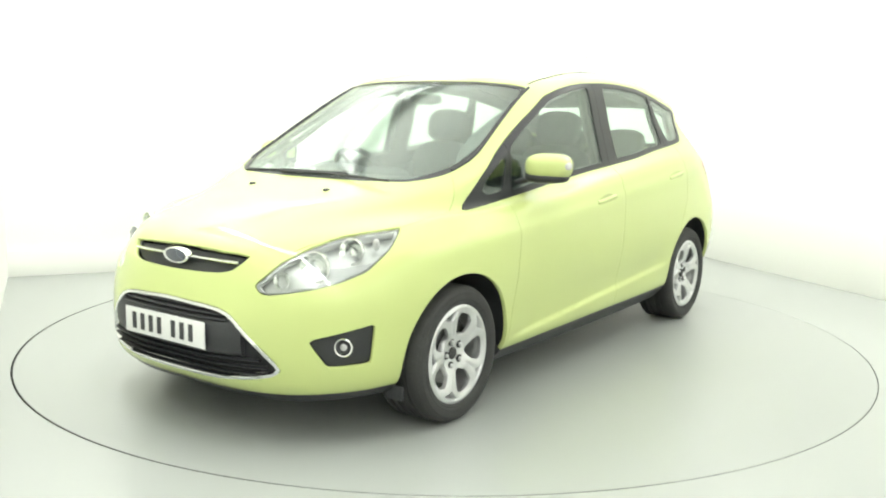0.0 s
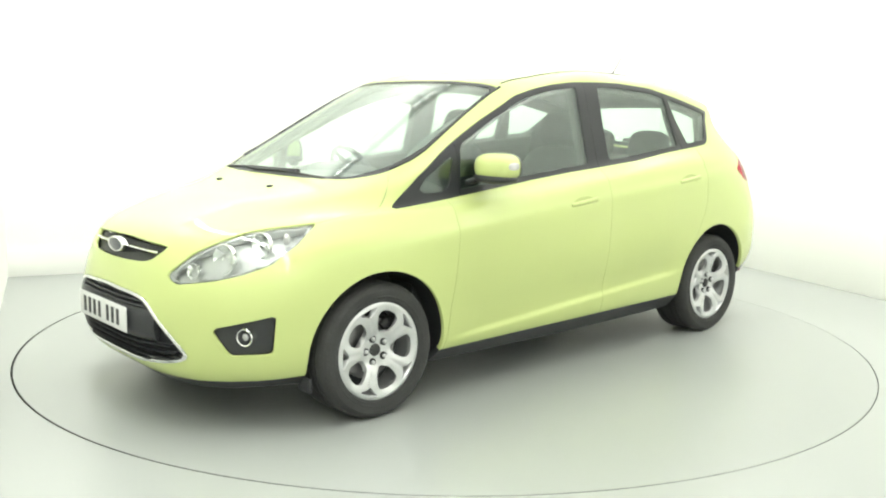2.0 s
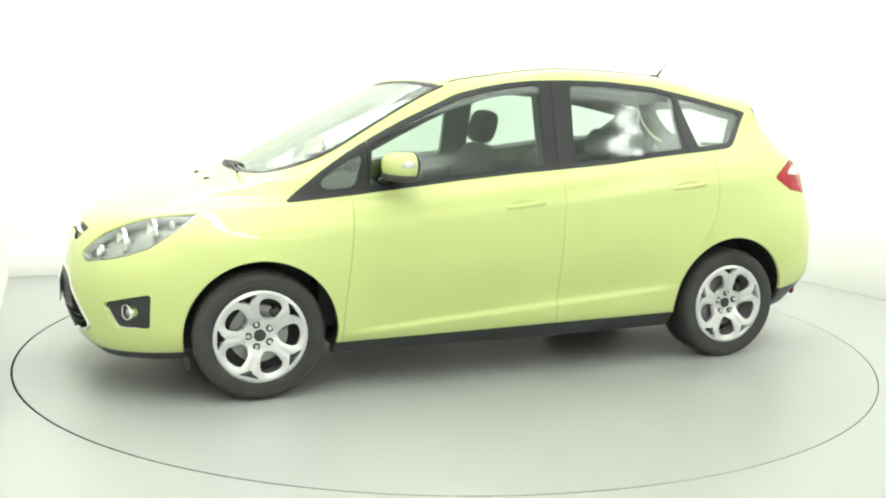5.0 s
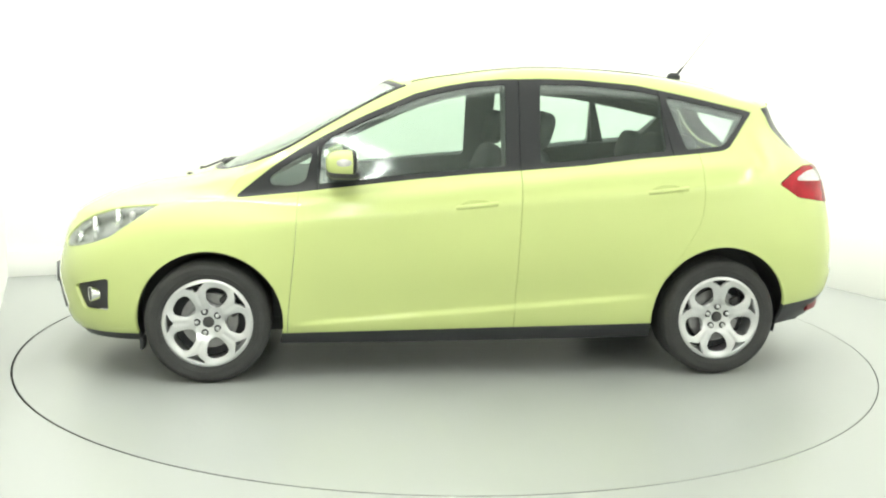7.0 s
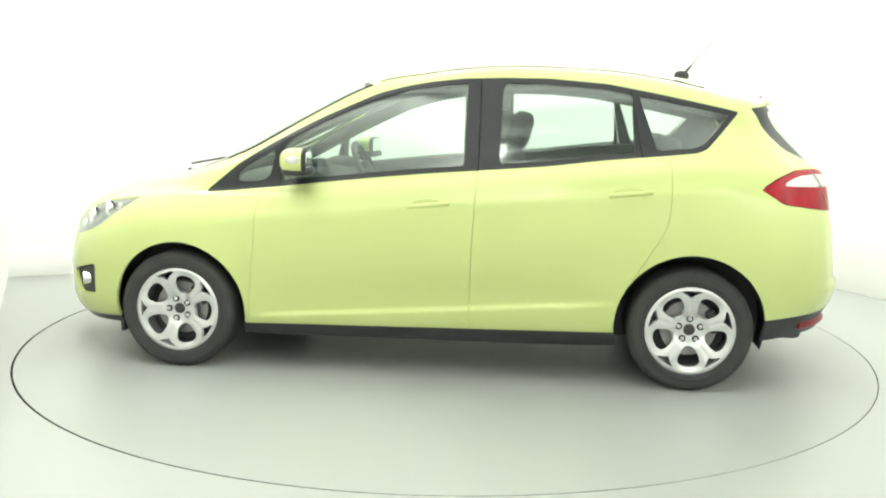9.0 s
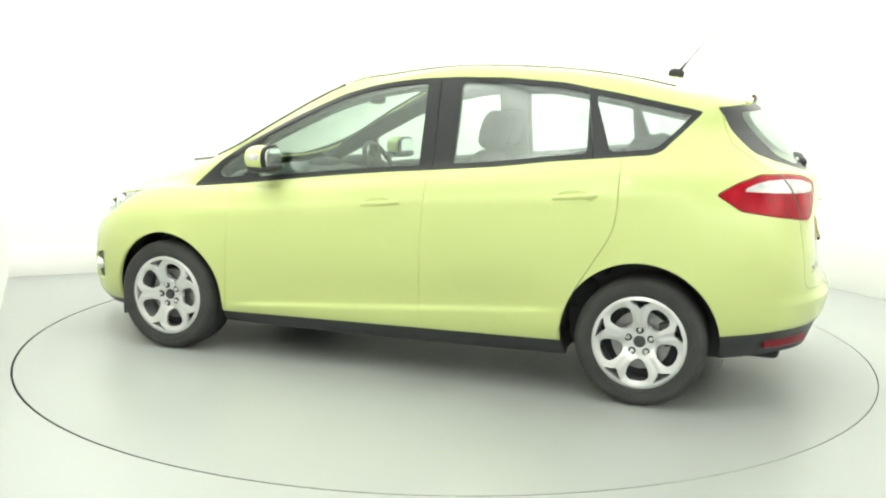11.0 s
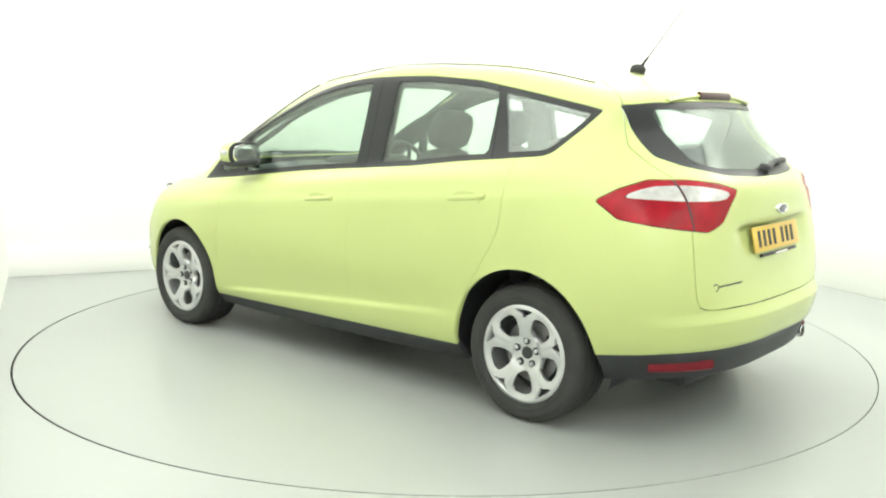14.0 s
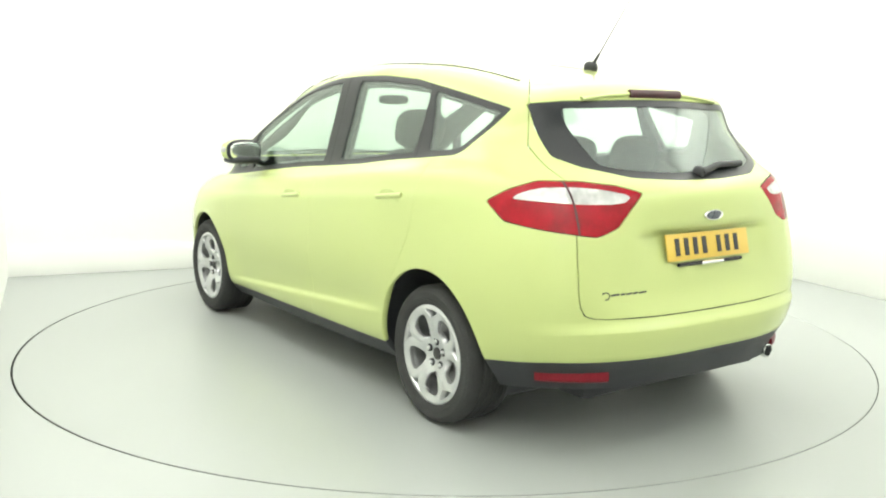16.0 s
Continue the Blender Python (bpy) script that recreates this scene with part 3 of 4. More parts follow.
    joint = cut(joint, lambda v: in_outline(v, "top", BONNET, None, 1) + .014)[1]
    joint = cut(joint, lambda v: in_outline(v, "nose_corner", HEADLIGHT, (v[:, 0] > 1.3) & (v[:, 1] > .2), .015) - .004)[1]
    joint = cut(joint, lambda v: in_outline(v, "end", GRILLE, v[:, 0] > 1.6, 1) - .004)[1]
    for turn in (lambda q: q, mirrored):
        part("bonnet_seal", sheet("bonnet_seal", turn(shifted(joint, .009)), .004, BLACK), car, "dark rubber seal under the bonnet's edge")
    tailgate, rest = cut(rest, lambda v: np.maximum(in_outline(v, "end", TAILGATE, v[:, 0] < -1.3, 1), (v[:, 0] + 1.42 + 1.19 * np.maximum(v[:, 1] - .45, -.05)) / 1.4), .0045)
    bumper, rest = cut(rest, lambda v: np.where(v[:, 0] > 1.3, np.maximum(1.66 - .35 * (v[:, 2] - .6) - v[:, 0], v[:, 2] - .8), 9.))
    rear_bumper, rest = cut(rest, lambda v: np.where(v[:, 0] < -1.3, np.maximum(v[:, 0] + 1.6, v[:, 2] - .6), 9.))

    body = part("body_shell", sheet("body_shell", both(rest), .02, PAINT, LINING), car, "lime green wings, roof and rear quarters")
    hood = part("bonnet", sheet("bonnet", both(bonnet), .015, PAINT, DARK), car)
    front = part("front_bumper", sheet("front_bumper", both(bumper), .02, PAINT, DARK), car)
    rear = part("rear_bumper", sheet("rear_bumper", both(rear_bumper), .02, PAINT, DARK), car)
    gate = part("tailgate", sheet("tailgate", both(tailgate), .02, PAINT, DARK), car)
    part("windscreen", sheet("windscreen", both(shifted(screen, .004)), .005, GLASS), car, "large raked green-tinted windscreen")
    part("rear_window", sheet("rear_window", both(shifted(back_glass, .004)), .004, GLASS), gate, "tinted rear window")
    band = split(back_glass, np.maximum(.03 + in_outline(back_glass[0], "end", REAR_GLASS, None, .014), in_outline(back_glass[0], "end", REAR_CLEAR, None, .05)))[1]
    part("rear_window_border", sheet("rear_window_border", both(shifted(band, .002)), .002, GLOSS_BLACK), gate, "black printed glass border")
    edge = split(screen, .011 + .035 * np.clip((screen[0][:, 1] - .55) / .12, 0, 1) * np.clip((1.2 - screen[0][:, 2]) / .1, 0, 1) + in_outline(screen[0], "end", WINDSCREEN, None, .03))[1]
    part("windscreen_border", sheet("windscreen_border", both(shifted(edge, .002)), .002, BLACK), car, "black printed glass border")
    for k in (1, -1):
        run = [(.672, 1.10), (.693, 1.14), (.694, 1.18), (.682, 1.23), (.668, 1.283), (.651, 1.346), (.634, 1.409), (.622, 1.454), (.61, 1.497)]
        pts = [Vector(ray_y0(SKIN, "end", y, z, 1)) for y, z in run]
        part("windscreen_seal", tube("windscreen_seal", [(p.x, k * p.y, p.z) for p in pts], .008, BLACK, 8), car, "black rubber windscreen seal")
    for turn in (lambda q: q, mirrored):
        d1 = part("front_door", sheet("front_door", turn(front_door), .03, PAINT, DARK), car)
        d2 = part("rear_door", sheet("rear_door", turn(rear_door), .03, PAINT, DARK), car)
        part("window_frame", sheet("window_frame", turn(frames["front"]), .04, GLOSS_BLACK, DARK), d1, "black window surround")
        part("window_frame", sheet("window_frame", turn(frames["rear"]), .04, GLOSS_BLACK, DARK), d2, "black window surround")
        for k in (1, -1):
            piece = split(frames["fixed"], -k * frames["fixed"][0][:, 0])[0]
            part("pillar_trim", sheet("pillar_trim", turn(piece), .04, GLOSS_BLACK, DARK), car, "black pillar trim")
        part("window_pane", sheet("window_pane", turn(flatter(shifted(glazing["front_glass"], .006))), .004, GLASS), d1)
        part("window_pane", sheet("window_pane", turn(flatter(shifted(glazing["rear_glass"], .006))), .004, GLASS), d2)
        part("quarter_window", sheet("quarter_window", turn(flatter(shifted(glazing["quarter_glass"], .004))), .004, GLASS), car)
        part("quarter_window", sheet("quarter_window", turn(flatter(shifted(glazing["tail_glass"], .004))), .004, GLASS), car)
        for door, x, z in ((d1, -.01, .905), (d2, -1.0, .985)):
            door_handle(door, x, z, turn is mirrored)
        head_lamp(turn(lamp), turn is mirrored)
        rear_lamp(turn, tail_lamp)
        fog_lamp(front, turn(fog), turn is mirrored)
    nose_details(front, hood, both(grille), both(intake), both(frame_ring))
    tail_details(gate, back)


def door_handle(door, x, z, other):
    k = -1 if other else 1
    p = flank(x, z)
    pts = [(x + s * .105, k * (flank(x + s * .105, z).y + .003 * (1 - s * s) ** .5), z - .012 * s) for s in np.linspace(-1, 1, 13)]
    part("door_handle", tube("door_handle", pts, .008, PAINT, 12, 1.5), door)
    q = flank(x, z - .006)
    cup = lathe("handle_cup", [(0, .0), (.03, .0006), (.036, .0012), (.037, 0)], PAINT, 24, Matrix.Translation((x, k * (q.y - .0005), z - .004)) @ Matrix.Diagonal((2.4, 1, 1, 1)) @ Matrix.Rotation(radians(-90 * k), 4, "X"))
    part("handle_cup", cup, door)


def head_lamp(piece, other):
    k = -1 if other else 1
    lamp = part("headlight", sheet("headlight", shifted(piece, .003), .004, LENS), car, "clear swept-back headlight")
    housing = shifted(piece, .05)
    part("lamp_housing", sheet("lamp_housing", housing, .01, SILVER), lamp, "silver lamp housing")
    rim = split(piece, in_outline(piece[0] * [1, k, 1], "nose_corner", HEADLIGHT, None, .015) + .012)[1]
    part("lamp_rim", sheet("lamp_rim", shifted(rim, .007), .035, SILVER), lamp)
    for x, y, z, r in ((1.93, .591, .742, .062), (1.80, .671, .80, .052), (2.035, .501, .69, .034)):
        p = ray_y0(SKIN, "end", y, z, 1)
        bowl = lathe("reflector", [(0, -.03), (r * .35, -.028), (r * .4, -.012), (r * .5, -.03), (r * .85, -.006), (r, .006), (r * 1.08, .006), (r * 1.08, -.01)], CHROME, 28,
                     look((p[0] - .04, k * y, z), (p[0] - 1.04, k * (y - .25), z - .06)))
        part("reflector", bowl, lamp, "round chrome reflector")
    part("indicator_bulb", pillow("indicator_bulb", (.03, .03, .05), CLEAR_WHITE, Matrix.Translation((1.70, k * .726, .825)), 2.2, 14, 8), lamp)


def rear_lamp(turn, piece):
    white, red = cut(piece, lambda v: in_outline(v, "tail_corner", TAIL_WHITE, None, 1), .001)
    ob = part("tail_light", sheet("tail_light", turn(red), .006, RED, DARK), car, "large red wraparound tail light with a clear band")
    part("clear_band", sheet("clear_band", turn(white), .006, CLEAR_WHITE, DARK), ob, "clear white lamp band")
    joint = split(piece, piece[0][:, 1] - .665)[0]
    joint = split(joint, .658 - joint[0][:, 1])[0]
    if len(joint[2]):
        part("lamp_joint", sheet("lamp_joint", turn(shifted(joint, -.0015)), .003, DARK_RED), ob, "dark joint across the lamp")


def fog_lamp(front, piece, other):
    k = -1 if other else 1
    cup = part("fog_recess", sheet("fog_recess", shifted(piece, .022), .01, BLACK), front, "black fog lamp recess")
    m = look((1.907, k * .735, .434), (2.807, k * 1.185, .44)) @ Matrix.Rotation(math.pi, 4, "X")
    part("fog_ring", lathe("fog_ring", [(.031, -.03), (.032, .010), (.036, .012), (.039, .008), (.039, -.03)], CHROME, 28, m), cup, "chrome fog lamp ring")
    part("fog_lens", lathe("fog_lens", [(0, .002), (.018, .0), (.032, -.006), (.032, -.02)], GLOSS_BLACK, 24, m), cup, "dark fog lamp lens")
    part("fog_bulb", lathe("fog_bulb", [(0, .006), (.01, .005), (.015, .001), (.015, -.01)], SILVER, 20, m), cup)


def front_bar(name, z, half, height, depth, mat, proud, parent, label="", drop=0.0):
    """A bar that follows the nose."""
    pts = [nose(y, z - drop * (y / half) ** 2) + Vector((proud, 0, 0)) for y in np.linspace(-half, half, 25)]
    part(name, tube(name, pts, depth, mat, 8, height / depth), parent, label)


def plate(name, parent, centre, facing, width, height, mat, label, tilt=0.0):
    """A flat registration plate with unreadable dark bars; facing 1 looks to the nose, -1 to the tail; tilt leans its top to the nose."""
    x, z = centre
    m = Matrix.Translation((x, 0, z)) @ Matrix.Rotation(radians(tilt), 4, "Y")
    ob = part(name, box(name, (-.003, -width / 2, -height / 2), (.003, width / 2, height / 2), mat, .002, m), parent, label)
    y = -width / 2 + .05
    for i in range(7):
        w = .027
        if i == 4:
            y += .036
        lo, hi = sorted((facing * y, facing * (y + w)))
        bar = box("plate_bar", (facing * .0038 - .001, lo, -.036), (facing * .0038 + .001, hi, .036), BLACK, 0, m)
        part("plate_bar", bar, ob)
        y += w + .029
    return ob


def badge(parent, p, facing, w, h):
    turn = Matrix.Translation(p) @ Matrix.Rotation(radians(90 * facing), 4, "Y") @ Matrix.Diagonal((h / 2, w / 2, 1, 1))
    ob = part("badge", lathe("badge", [(0, .004), (.8, .004), (.84, .006), (.95, .006), (1, .002), (1, -.02)], CHROME, 36, turn), parent, "oval chrome badge")
    part("badge_face", lathe("badge_face", [(0, .0062), (.7, .0062), (.78, .005), (.78, .002)], BADGE_BLUE, 30, turn), ob, "grey-blue enamel face")


def nose_details(front, hood, grille, intake, ring):
    top = part("upper_grille", sheet("upper_grille", shifted(grille, .03), .01, BLACK), front, "black upper grille slot")
    front_bar("grille_bar", .757, .33, .0075, .012, CHROME, -.014, top, "chrome grille bar", .004)
    badge(top, nose(0, .757) + Vector((.012, 0, 0)), 1, .165, .068)
    low = part("lower_grille", sheet("lower_grille", shifted(intake, .035), .01, BLACK), front, "black lower grille")
    part("grille_surround", sheet("grille_surround", shifted(ring, -.003), .02, CHROME), front, "thin chrome grille surround")
    for z, half in ((.572, .27), (.55, .31), (.53, .335)):
        front_bar("grille_slat", z, half, .006, .014, BLACK, -.014, low)
    for z, half in ((.375, .47), (.345, .49), (.315, .455), (.29, .36)):
        front_bar("grille_slat", z, half, .0055, .016, GLOSS_BLACK, -.012, low, "", .0)
    holder = [nose(y, .455) + Vector((-.02, 0, 0)) for y in np.linspace(-.40, .40, 21)]
    part("plate_holder", tube("plate_holder", holder, .022, BLACK, 12, 3.2), low)
    x = nose(0, .462).x + .007
    plate("number_plate", front, (x, .462), 1, .52, .112, PLATE_WHITE, "white number plate with dark bars")
    for y in (-.245, .245):
        p = ray_y0(SKIN, "top", 1.5, abs(y), 1)
        part("washer_jet", pillow("washer_jet", (.035, .03, .016), BLACK, Matrix.Translation((1.487, y, p[2] + .004)), 2.4, 14, 8), hood)
    for pts in ([(1.37, .52, 1.05), (1.335, .1, 1.06), (1.345, -.2, 1.055)], [(1.30, -.5, 1.045), (1.31, -.2, 1.06), (1.315, .2, 1.065)]):
        arm = part("wiper", tube("wiper", [Vector(q) + Vector((0, 0, .008)) for q in pts], .006, BLACK, 8), car, "black windscreen wiper")
        part("wiper_blade", tube("wiper_blade", [Vector(pts[1]) + Vector((-.02, 0, .004)), Vector(pts[2]) + Vector((-.02, 0, .006))], .007, RUBBER, 8), arm)


def tail_details(gate, valance):
    plate("number_plate", gate, (tail(0, .838).x - .012, .838), -1, .52, .112, PLATE_YELLOW, "yellow number plate with dark bars", 13)
    part("plate_strip", tube("plate_strip", [tail(y, .768) + Vector((-.012, 0, 0)) for y in (-.2, 0, .2)], .008, GLOSS_BLACK, 8), gate, "black strip under the plate")
    part("plate_strip", tube("plate_strip", [tail(y, .768) + Vector((-.016, 0, 0)) for y in (-.07, .07)], .008, CHROME, 8), gate, "bright middle of the strip")
    badge(gate, tail(0, .965) + Vector((-.006, 0, 0)), -1, .115, .046)
    # unreadable model script
    hook = [tail(.578 + .017 * math.cos(a), .672 + .014 * math.sin(a)) for a in np.linspace(.5, 4.9, 12)]
    part("script_bar", tube("script_bar", hook, .0024, DARK_METAL, 8), gate, "small chrome script hook")
    for y0, y1 in ((.555, .515), (.508, .485), (.478, .45), (.443, .42), (.412, .375)):
        a, b = tail(y0, .673), tail(y1, .675)
        part("script_bar", tube("script_bar", [a, b], .003, DARK_METAL, 8, 1.3), gate, "small chrome script bar")
    lip = [tail(y, 1.462 - .2 * abs(y) ** 2.2) + Vector((-.004, 0, 0)) for y in np.linspace(-.42, .42, 25)]
    part("roof_spoiler", tube("roof_spoiler", lip, .016, PAINT, 12, .6), gate)
    lamp = [tail(y, 1.46) + Vector((-.014, 0, 0)) for y in np.linspace(-.16, .16, 15)]
    part("brake_light", tube("brake_light", lamp, .013, DARK_RED, 10, 1.5), gate, "dark red high brake light")
    base = tail(-.02, 1.135)
    arm = part("rear_wiper", tube("rear_wiper", [base + Vector((-.02, 0, 0)), tail(-.15, 1.165) + Vector((-.025, 0, 0)), tail(-.33, 1.165) + Vector((-.02, 0, 0))], .014, BLACK, 10), gate, "black rear wiper")
    part("wiper_hub", lathe("wiper_hub", [(0, .03), (.018, .028), (.025, .015), (.026, -.01)], BLACK, 20, Matrix.Translation(base) @ Matrix.Rotation(radians(-90), 4, "Y")), arm)
    for k in (1, -1):
        pts = [(tail(k * y, .335) + Vector((-.004, 0, 0))) for y in np.linspace(.525, .76, 9)]
        part("rear_reflector", tube("rear_reflector", pts, .012, DULL_RED, 8, 1.9), valance, "red bumper reflector")
    part("exhaust_pipe", lathe("exhaust_pipe", [(.026, -.16), (.026, .0), (.03, .002), (.032, 0), (.032, -.16)], CHROME, 24, Matrix.Translation((-2.06, -.5, .3)) @ Matrix.Rotation(radians(-90), 4, "Y")), valance, "chrome exhaust tip")


build_skin()


# ---- door mirrors ----
def door_mirror(k):
    m = Matrix.Translation((.66, k * .931, 1.112)) @ Matrix.Rotation(radians(k * 6), 4, "Z")
    shape = pillow("door_mirror", (.19, .228, .132), PAINT, m @ Matrix.Translation((-.015, 0, 0)), 2.8, 40, 26)
    bm = bmesh.new()
    bm.from_mesh(shape)
    bmesh.ops.bisect_plane(bm, geom=bm.verts[:] + bm.edges[:] + bm.faces[:], plane_co=m @ Vector((-.04, 0, 0)), plane_no=m.to_3x3() @ Vector((-1, 0, 0)), clear_outer=True)
    bm.to_mesh(shape)
    bm.free()
    shell = part("door_mirror", shape, car, "lime green door mirror housing")
    part("mirror_rim", pillow("mirror_rim", (.04, .23, .133), GLOSS_BLACK, m @ Matrix.Translation((-.045, 0, 0)), 2.8, 36, 20), shell, "black mirror rim")
    part("mirror_glass", pillow("mirror_glass", (.012, .198, .104), CHROME, m @ Matrix.Translation((-.062, 0, 0)), 3.0, 28, 16), shell, "mirror glass")
    part("mirror_base", pillow("mirror_base", (.165, .215, .056), BLACK, m @ Matrix.Translation((-.008, -.008 * k, -.052)), 2.8, 28, 14), shell, "black lower mirror shell")
    part("mirror_foot", tube("mirror_foot", [(.7, k * .781, 1.03), (.69, k * .826, 1.045), (.67, k * .896, 1.058)], .03, BLACK, 14, .5), shell)
    part("indicator", pillow("indicator", (.085, .034, .045), CLEAR_WHITE, m @ Matrix.Translation((-.002, k * .1, .006)), 2.4, 20, 12), shell, "clear turn signal")


for k in (1, -1):
    door_mirror(k)

part("antenna_base", pillow("antenna_base", (.085, .042, .055), BLACK, Matrix.Translation((-1.335, 0, 1.588)) @ Matrix.Rotation(radians(-6), 4, "Y"), 2.3, 20, 12), car)
part("antenna", tube("antenna", [(-1.35, 0, 1.6), (-1.385, 0, 1.645), (-1.39, 0, 1.65), (-1.59, 0, 1.905)], .004, BLACK, 8, 1, [.009, .006, .003, .002]), car, "thin black roof aerial")


for k in (1, -1):
    pts = []
    for x in np.linspace(.3, -1.39, 40):
        y = float(np.interp(x, [-1.46, -1.3, -.85, -.3, .05, .3], [.476, .488, .531, .561, .568, .588]))
        pts.append((x, k * y, ray_y0(SKIN, "top", x, y, 1)[2] + .001))
    part("roof_channel", tube("roof_channel", pts, .004, BLACK, 6), car, "thin black roof channel")
    part("air_deflector", box("air_deflector", (1.645, k * .8 - .05, .165), (1.665, k * .8 + .04, .23), BLACK, .008), car)


# ---- wheels ----
def annulus(r0, r1, nr, na):
    """A flat fan of triangles round z, with normals up."""
    v, f = [], []
    for j in range(nr + 1):
        r = r0 + (r1 - r0) * j / nr
        v += [(r * math.cos(2 * math.pi * i / na), r * math.sin(2 * math.pi * i / na), 0.) for i in range(na)]
    for j in range(nr):
        for i in range(na):
            a, b, c, d = j * na + i, j * na + (i + 1) % na, (j + 1) * na + (i + 1) % na, (j + 1) * na + i
            f += [(a, d, c), (a, c, b)]
    v = np.array(v)
    return v, np.tile([0, 0, 1.], (len(v), 1)), np.array(f)


def rim_face():
    piece = annulus(.006, .212, 26, 140)
    for i in range(5):
        a = 2 * math.pi * i / 5
        c, s = math.cos(a), math.sin(a)
        hole = [(.076, .01), (.09, .03), (.118, .045), (.15, .053), (.17, .034), (.176, 0), (.17, -.034), (.15, -.053), (.118, -.045), (.09, -.03), (.076, -.01)]
        pts = [(c * x - s * y, s * x + c * y) for x, y in hole]
        piece = cut(piece, lambda v: in_outline(v, "top", pts, None, 2))[1]
        a += math.pi / 5
        c, s = math.cos(a), math.sin(a)
        pts = [(c * x - s * y, s * x + c * y) for x, y in ((.154, 0), (.166, .014), (.184, .048), (.19, .046), (.193, 0), (.19, -.046), (.184, -.048), (.166, -.014))]
        piece = cut(piece, lambda v: in_outline(v, "top", pts, None, .01))[1]
    v, n, f = piece
    r = np.hypot(v[:, 0], v[:, 1])
    v = v.copy()
    v[:, 2] = np.interp(r, [0, .03, .065, .09, .16, .195, .205, .212], [-.036, -.036, -.03, -.016, -.004, .003, .002, -.004])
    # spokes swell along their middles
    ang = np.arctan2(v[:, 1], v[:, 0])
    spoke = np.cos(5 * ang + math.pi)
    v[:, 2] += .009 * spoke * np.clip((r - .05) / .05, 0, 1) * np.clip((.2 - r) / .03, 0, 1)
    # a shallow groove down each spoke
    off = r * np.sin((ang + math.pi / 5 + math.pi / 5) % (2 * math.pi / 5) - math.pi / 5)
    v[:, 2] -= .005 * np.exp(-(off / .01) ** 2) * np.clip((r - .075) / .02, 0, 1) * np.clip((.19 - r) / .02, 0, 1)
    v[:, :2] *= 1.06
    v[:, 2] += .006
    cr = np.cross(v[f[:, 1]] - v[f[:, 0]], v[f[:, 2]] - v[f[:, 0]])
    n = np.zeros_like(v)
    for q in range(3):
        np.add.at(n, f[:, q], cr)
    n /= np.maximum(np.linalg.norm(n, axis=1, keepdims=True), 1e-9)
    return sheet("wheel", (v, n, f), .028, ALLOY)


def tyre_mesh():
    prof = [(.22, .0), (.227, .009), (.236, .012), (.238, .0105), (.248, .016), (.251, .0165), (.253, .0148), (.27, .0175), (.284, .0165), (.286, .0142), (.292, .0125), (.3, .008), (.304, .002), (.306, .002), (.312, -.008)]
    z = -.02
    while z > -.195:                       # tread ribs and grooves
        prof += [(.3175, z), (.3175, z - .028), (.31, z - .030), (.31, z - .037)]
        z -= .039
    prof += [(.312, -.2), (.3, -.215), (.27, -.224), (.22, -.215), (.205, -.2)]
    prof = [(r if r < .25 else .25 + (r - .25) * .881, h) for r, h in prof]
    return lathe("tyre", prof, RUBBER, 72)


def wheel(m, mesh_cache):
    rim = new("wheel", mesh_cache["rim"])
    rim.parent = car
    rim.matrix_basis = m
    tagged(rim, label="five-spoke silver alloy wheel")
    for key, name, label in (("tyre", "tyre", "black rubber tyre"), ("barrel", "rim_barrel", ""), ("cap", "hub_cap", "dark round hub cap"), ("brake", "brake_disc", "dull steel brake disc"), ("hub", "hub", "")):
        part(name, mesh_cache[key], rim, label)
    for i in range(5):
        a = 2 * math.pi * (i + .5) / 5
        nut = part("wheel_nut", mesh_cache["nut"], rim)
        nut.matrix_basis = Matrix.Translation((.056 * math.cos(a), .056 * math.sin(a), -.023))
        # raised black ring: the shade of a nut's recess, put in as colour
        ring = part("nut_shade_ring", mesh_cache["washer"], rim)
        ring.matrix_basis = Matrix.Translation((.056 * math.cos(a), .056 * math.sin(a), -.0265))
    cal = part("brake_caliper", mesh_cache["caliper"], rim)
    return rim


CACHE = {
    "rim": rim_face(), "tyre": tyre_mesh(),
    "barrel": lathe("rim_barrel", [(.2252, -.004), (.2305, .009), (.233, .008), (.2305, -.004), (.214, -.02), (.205, -.06), (.202, -.2), (.214, -.215)], ALLOY, 72),
    "cap": lathe("hub_cap", [(0, -.022), (.02, -.0225), (.0265, -.025), (.029, -.03), (.029, -.05)], DARK_METAL, 32),
    "brake": lathe("brake_disc", [(.06, -.075), (.062, -.07), (.14, -.07), (.142, -.073), (.142, -.092), (.06, -.092)], STEEL, 48),
    "hub": lathe("hub", [(0, -.04), (.07, -.045), (.072, -.1), (.19, -.12), (.198, -.14)], BLACK, 36),
    "nut": lathe("wheel_nut", [(0, .012), (.006, .012), (.0095, .008), (.0105, -.004), (.011, -.01)], ALLOY, 14),
    "washer": lathe("nut_shade_ring", [(.009, .005), (.0175, .005), (.0185, -.006)], BLACK, 18),
    "caliper": box("brake_caliper", (-.155, -.06, -.11), (-.1, .06, -.05), DARK_METAL, .012),
}
for x, spin in ((1.324, 36), (-1.324, 18)):
    for k in (1, -1):
        turn = Matrix.Rotation(radians(-90 * k), 4, "X") @ Matrix.Rotation(radians(spin), 4, "Z")
        wheel(Matrix.Translation((x, k * .883, .3095)) @ turn, CACHE)

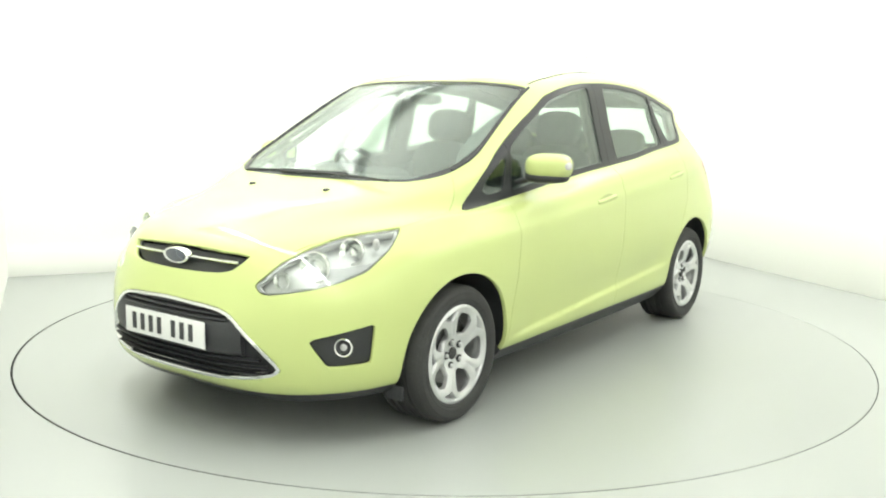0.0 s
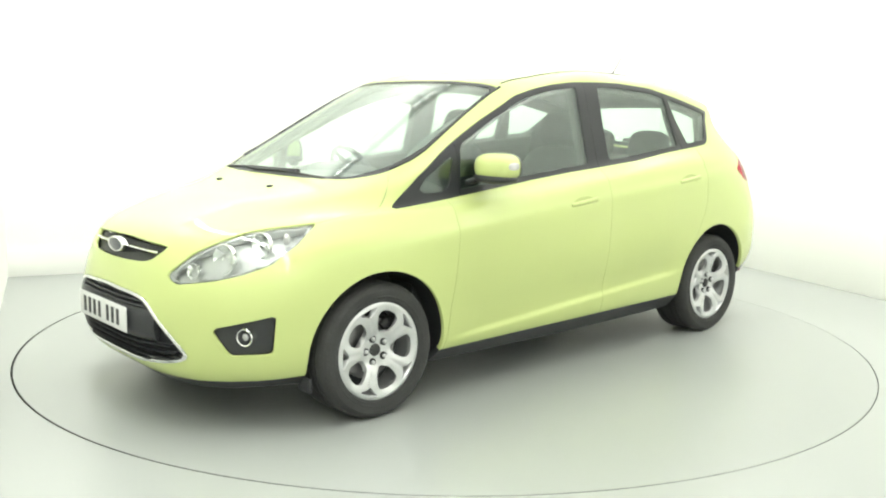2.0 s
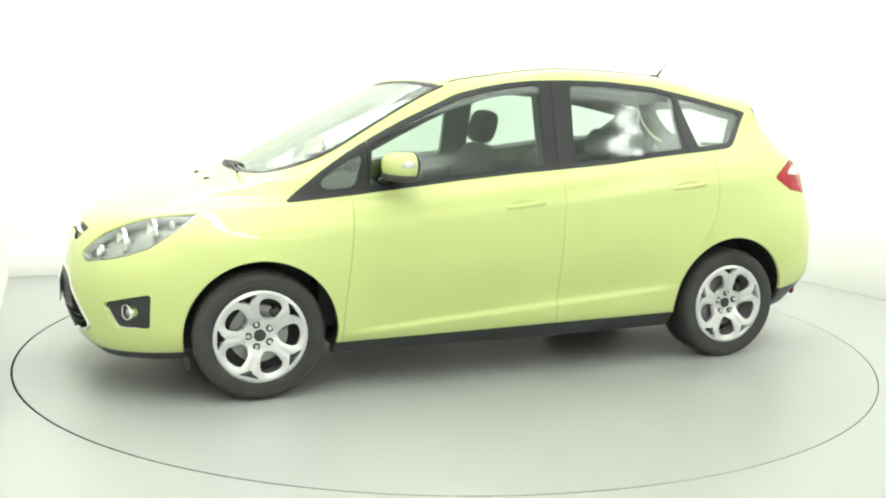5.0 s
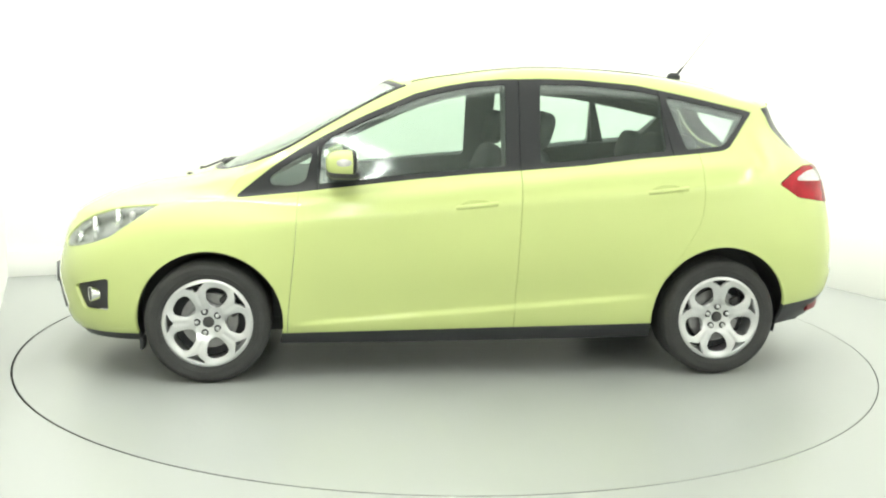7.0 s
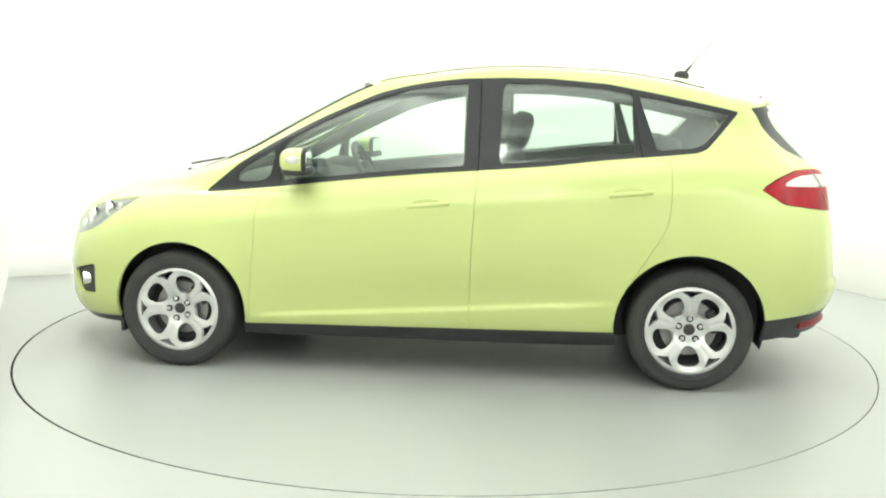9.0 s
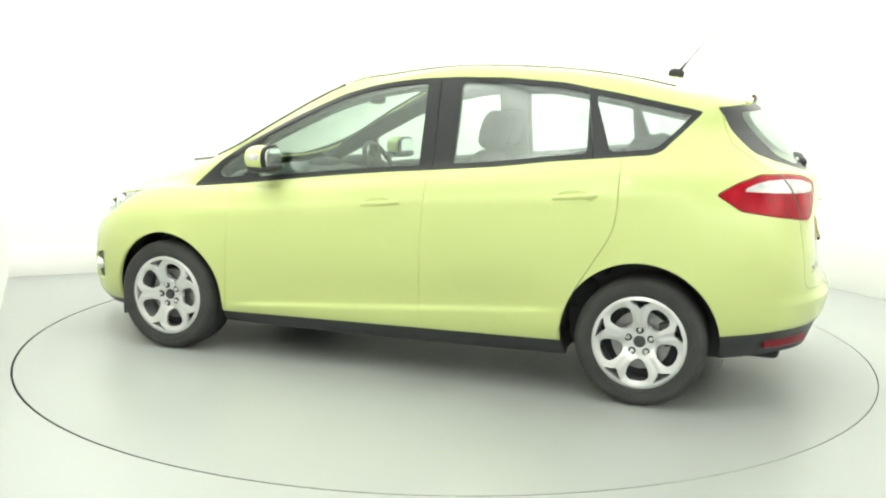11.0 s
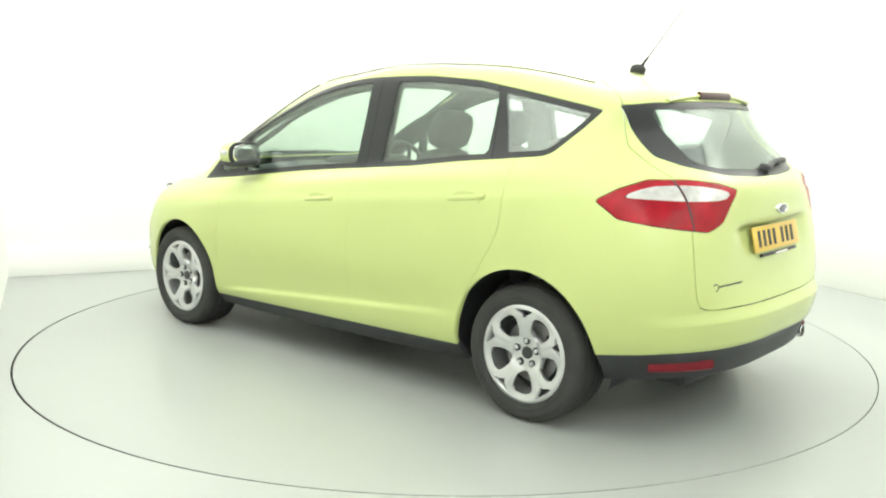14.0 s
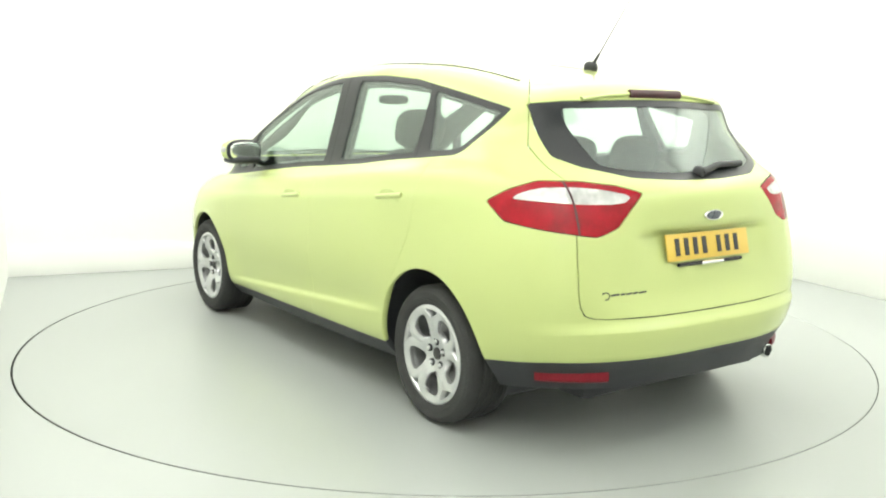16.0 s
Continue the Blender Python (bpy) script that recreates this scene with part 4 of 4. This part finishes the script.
# ---- underside and cabin ----
for cx, cz, r in ARCHES:
    for k in (1, -1):
        prof = [(r + .02, .0), (r + .022, -.02), (r + .02, -.3), (0, -.32)]
        liner = lathe("arch_liner", prof, BLACK, 56, Matrix.Translation((cx, k * .881, cz)) @ Matrix.Rotation(radians(-90 * k), 4, "X"))
        bm = bmesh.new()
        bm.from_mesh(liner)
        bmesh.ops.bisect_plane(bm, geom=bm.verts[:] + bm.edges[:] + bm.faces[:], plane_co=(0, 0, .2), plane_no=(0, 0, -1), clear_outer=True)
        bm.to_mesh(liner)
        bm.free()
        # keep the liner behind the skin
        for q in liner.vertices:
            if abs(q.co.y) > .82 and q.co.z < .9:
                s = ray_y0(SKIN, "side", min(max(q.co.x, -1.9), 1.9), min(max(q.co.z, .23), 1.0), 1)
                q.co.y = k * min(abs(q.co.y), s[1] - .022)
        part("arch_liner", liner, car, "black wheel arch liner")
part("underbody", box("underbody", (-1.95, -.56, .21), (1.85, .56, .34), BLACK, .03), car, "dark underbody tray")
part("floor_pan", box("floor_pan", (-.93, -.78, .22), (.93, .78, .33), DARK, .02), car)
part("bulkhead", box("bulkhead", (.92, -.74, .3), (1.02, .74, .95), DARK, .02), car)
part("boot_floor", box("boot_floor", (-1.95, -.54, .5), (-1.0, .54, .62), DARK, .02), car)
part("silencer", pillow("silencer", (.25, .6, .16), DARK_METAL, Matrix.Translation((-1.74, -.1, .31)), 4, 24, 12), car)
part("jacking_post", lathe("jacking_post", [(0, 0), (.018, 0), (.02, .07), (0, .07)], DARK_METAL, 16, Matrix.Translation((-.7, .5, .14))), car)

dash = part("dashboard", pillow("dashboard", (.62, 1.36, .3), DARK, Matrix.Translation((.88, 0, .88)), 3.5, 40, 20), car, "dark grey dashboard")
part("instrument_hood", pillow("instrument_hood", (.2, .34, .12), DARK, Matrix.Translation((.72, -.36, 1.01)), 2.6, 24, 14), dash)
part("centre_screen", pillow("centre_screen", (.14, .3, .1), DARK, Matrix.Translation((.78, 0, 1.02)), 2.8, 24, 14), dash)


def steering_wheel():
    m = Matrix.Translation((.55, -.36, .985)) @ Matrix.Rotation(radians(-62), 4, "Y")
    ring = [m @ Vector((.185 * math.cos(a), .185 * math.sin(a), 0)) for a in (2 * math.pi * i / 40 for i in range(41))]
    ob = part("steering_wheel", tube("steering_wheel", ring, .017, GLOSS_BLACK, 10), car, "black steering wheel")
    part("wheel_boss", pillow("wheel_boss", (.13, .15, .06), DARK, m, 2.8, 24, 12), ob)
    for a in (90, 210, 330):
        d = Vector((math.cos(radians(a)), math.sin(radians(a)), 0))
        part("spoke", tube("spoke", [m @ (d * .04), m @ (d * .18)], .014, DARK, 8), ob)


steering_wheel()


def seat(name, x, y, width, high, label):
    """A front or back seat: cushion, leaning backrest, bolsters, headrest on two rods."""
    lean = Matrix.Translation((x - .22, y, .55)) @ Matrix.Rotation(radians(-16), 4, "Y")
    ob = part(name, pillow(name, (.5, width, .2), CLOTH, Matrix.Translation((x, y, .5)) @ Matrix.Rotation(radians(-8), 4, "Y"), 3.6), car, label)
    part("backrest", pillow("backrest", (.15, width, high), CLOTH, lean @ Matrix.Translation((0, 0, high / 2)), 3.6), ob)
    for k in (1, -1):
        part("bolster", pillow("bolster", (.19, .08, high * .7), CLOTH, lean @ Matrix.Translation((.03, k * (width / 2 - .04), high * .42)), 2.8, 20, 16), ob)
        part("headrest_rod", tube("headrest_rod", [lean @ Vector((0, k * .06, high - .04)), lean @ Vector((0, k * .06, high + .1))], .006, CHROME, 8), ob)
    part("headrest", pillow("headrest", (.12, .29, .21), CLOTH, lean @ Matrix.Translation((.015, 0, high + .105)), 3.2, 28, 18), ob)


for y, x in ((.37, -.03), (-.37, .1)):
    seat("front_seat", x, y, .5, .64, "charcoal cloth front seat")
for y in (.44, 0, -.44):
    seat("rear_seat", -.84, y, .42, .52, "charcoal cloth rear seat")
part("parcel_shelf", box("parcel_shelf", (-1.78, -.54, 1.04), (-1.24, .54, 1.06), DARK, .006), car)
part("rear_view_mirror", pillow("rear_view_mirror", (.03, .22, .06), GLOSS_BLACK, Matrix.Translation((.42, 0, 1.43)), 3, 24, 12), car)
for y in (.36, -.36):
    part("sun_visor", box("sun_visor", (.06, y - .19, 1.5), (.3, y + .19, 1.512), LINING, .005, None), car)


# ---- movement: the turntable carries the car round ----
TURN = [(0, 233.92), (.5, 231.91), (1, 228.85), (1.5, 225.4), (2, 221.78), (2.5, 218.3), (3, 214.76), (3.5, 211.22), (4, 207.67), (6.5, 190.3), (7, 186.82), (7.5, 183.3), (8, 179.87), (8.5, 176.7),
        (9, 173.6), (11.5, 156.46), (12, 153), (12.5, 149.62), (13, 146.17), (13.5, 142.7), (14, 139.18), (14.5, 135.7), (15, 132.2), (15.5, 128.78), (16, 125.22)]


def motions():
    rows, deck = [], []
    for t, a in TURN:
        spin = Matrix.Rotation(radians(a), 4, "Z")
        deck.append((t, spin))
        rows.append((t, spin @ Matrix.Translation((-.009, .137, 0))))
    walk(turntable, deck)
    walk(car, rows)


motions()
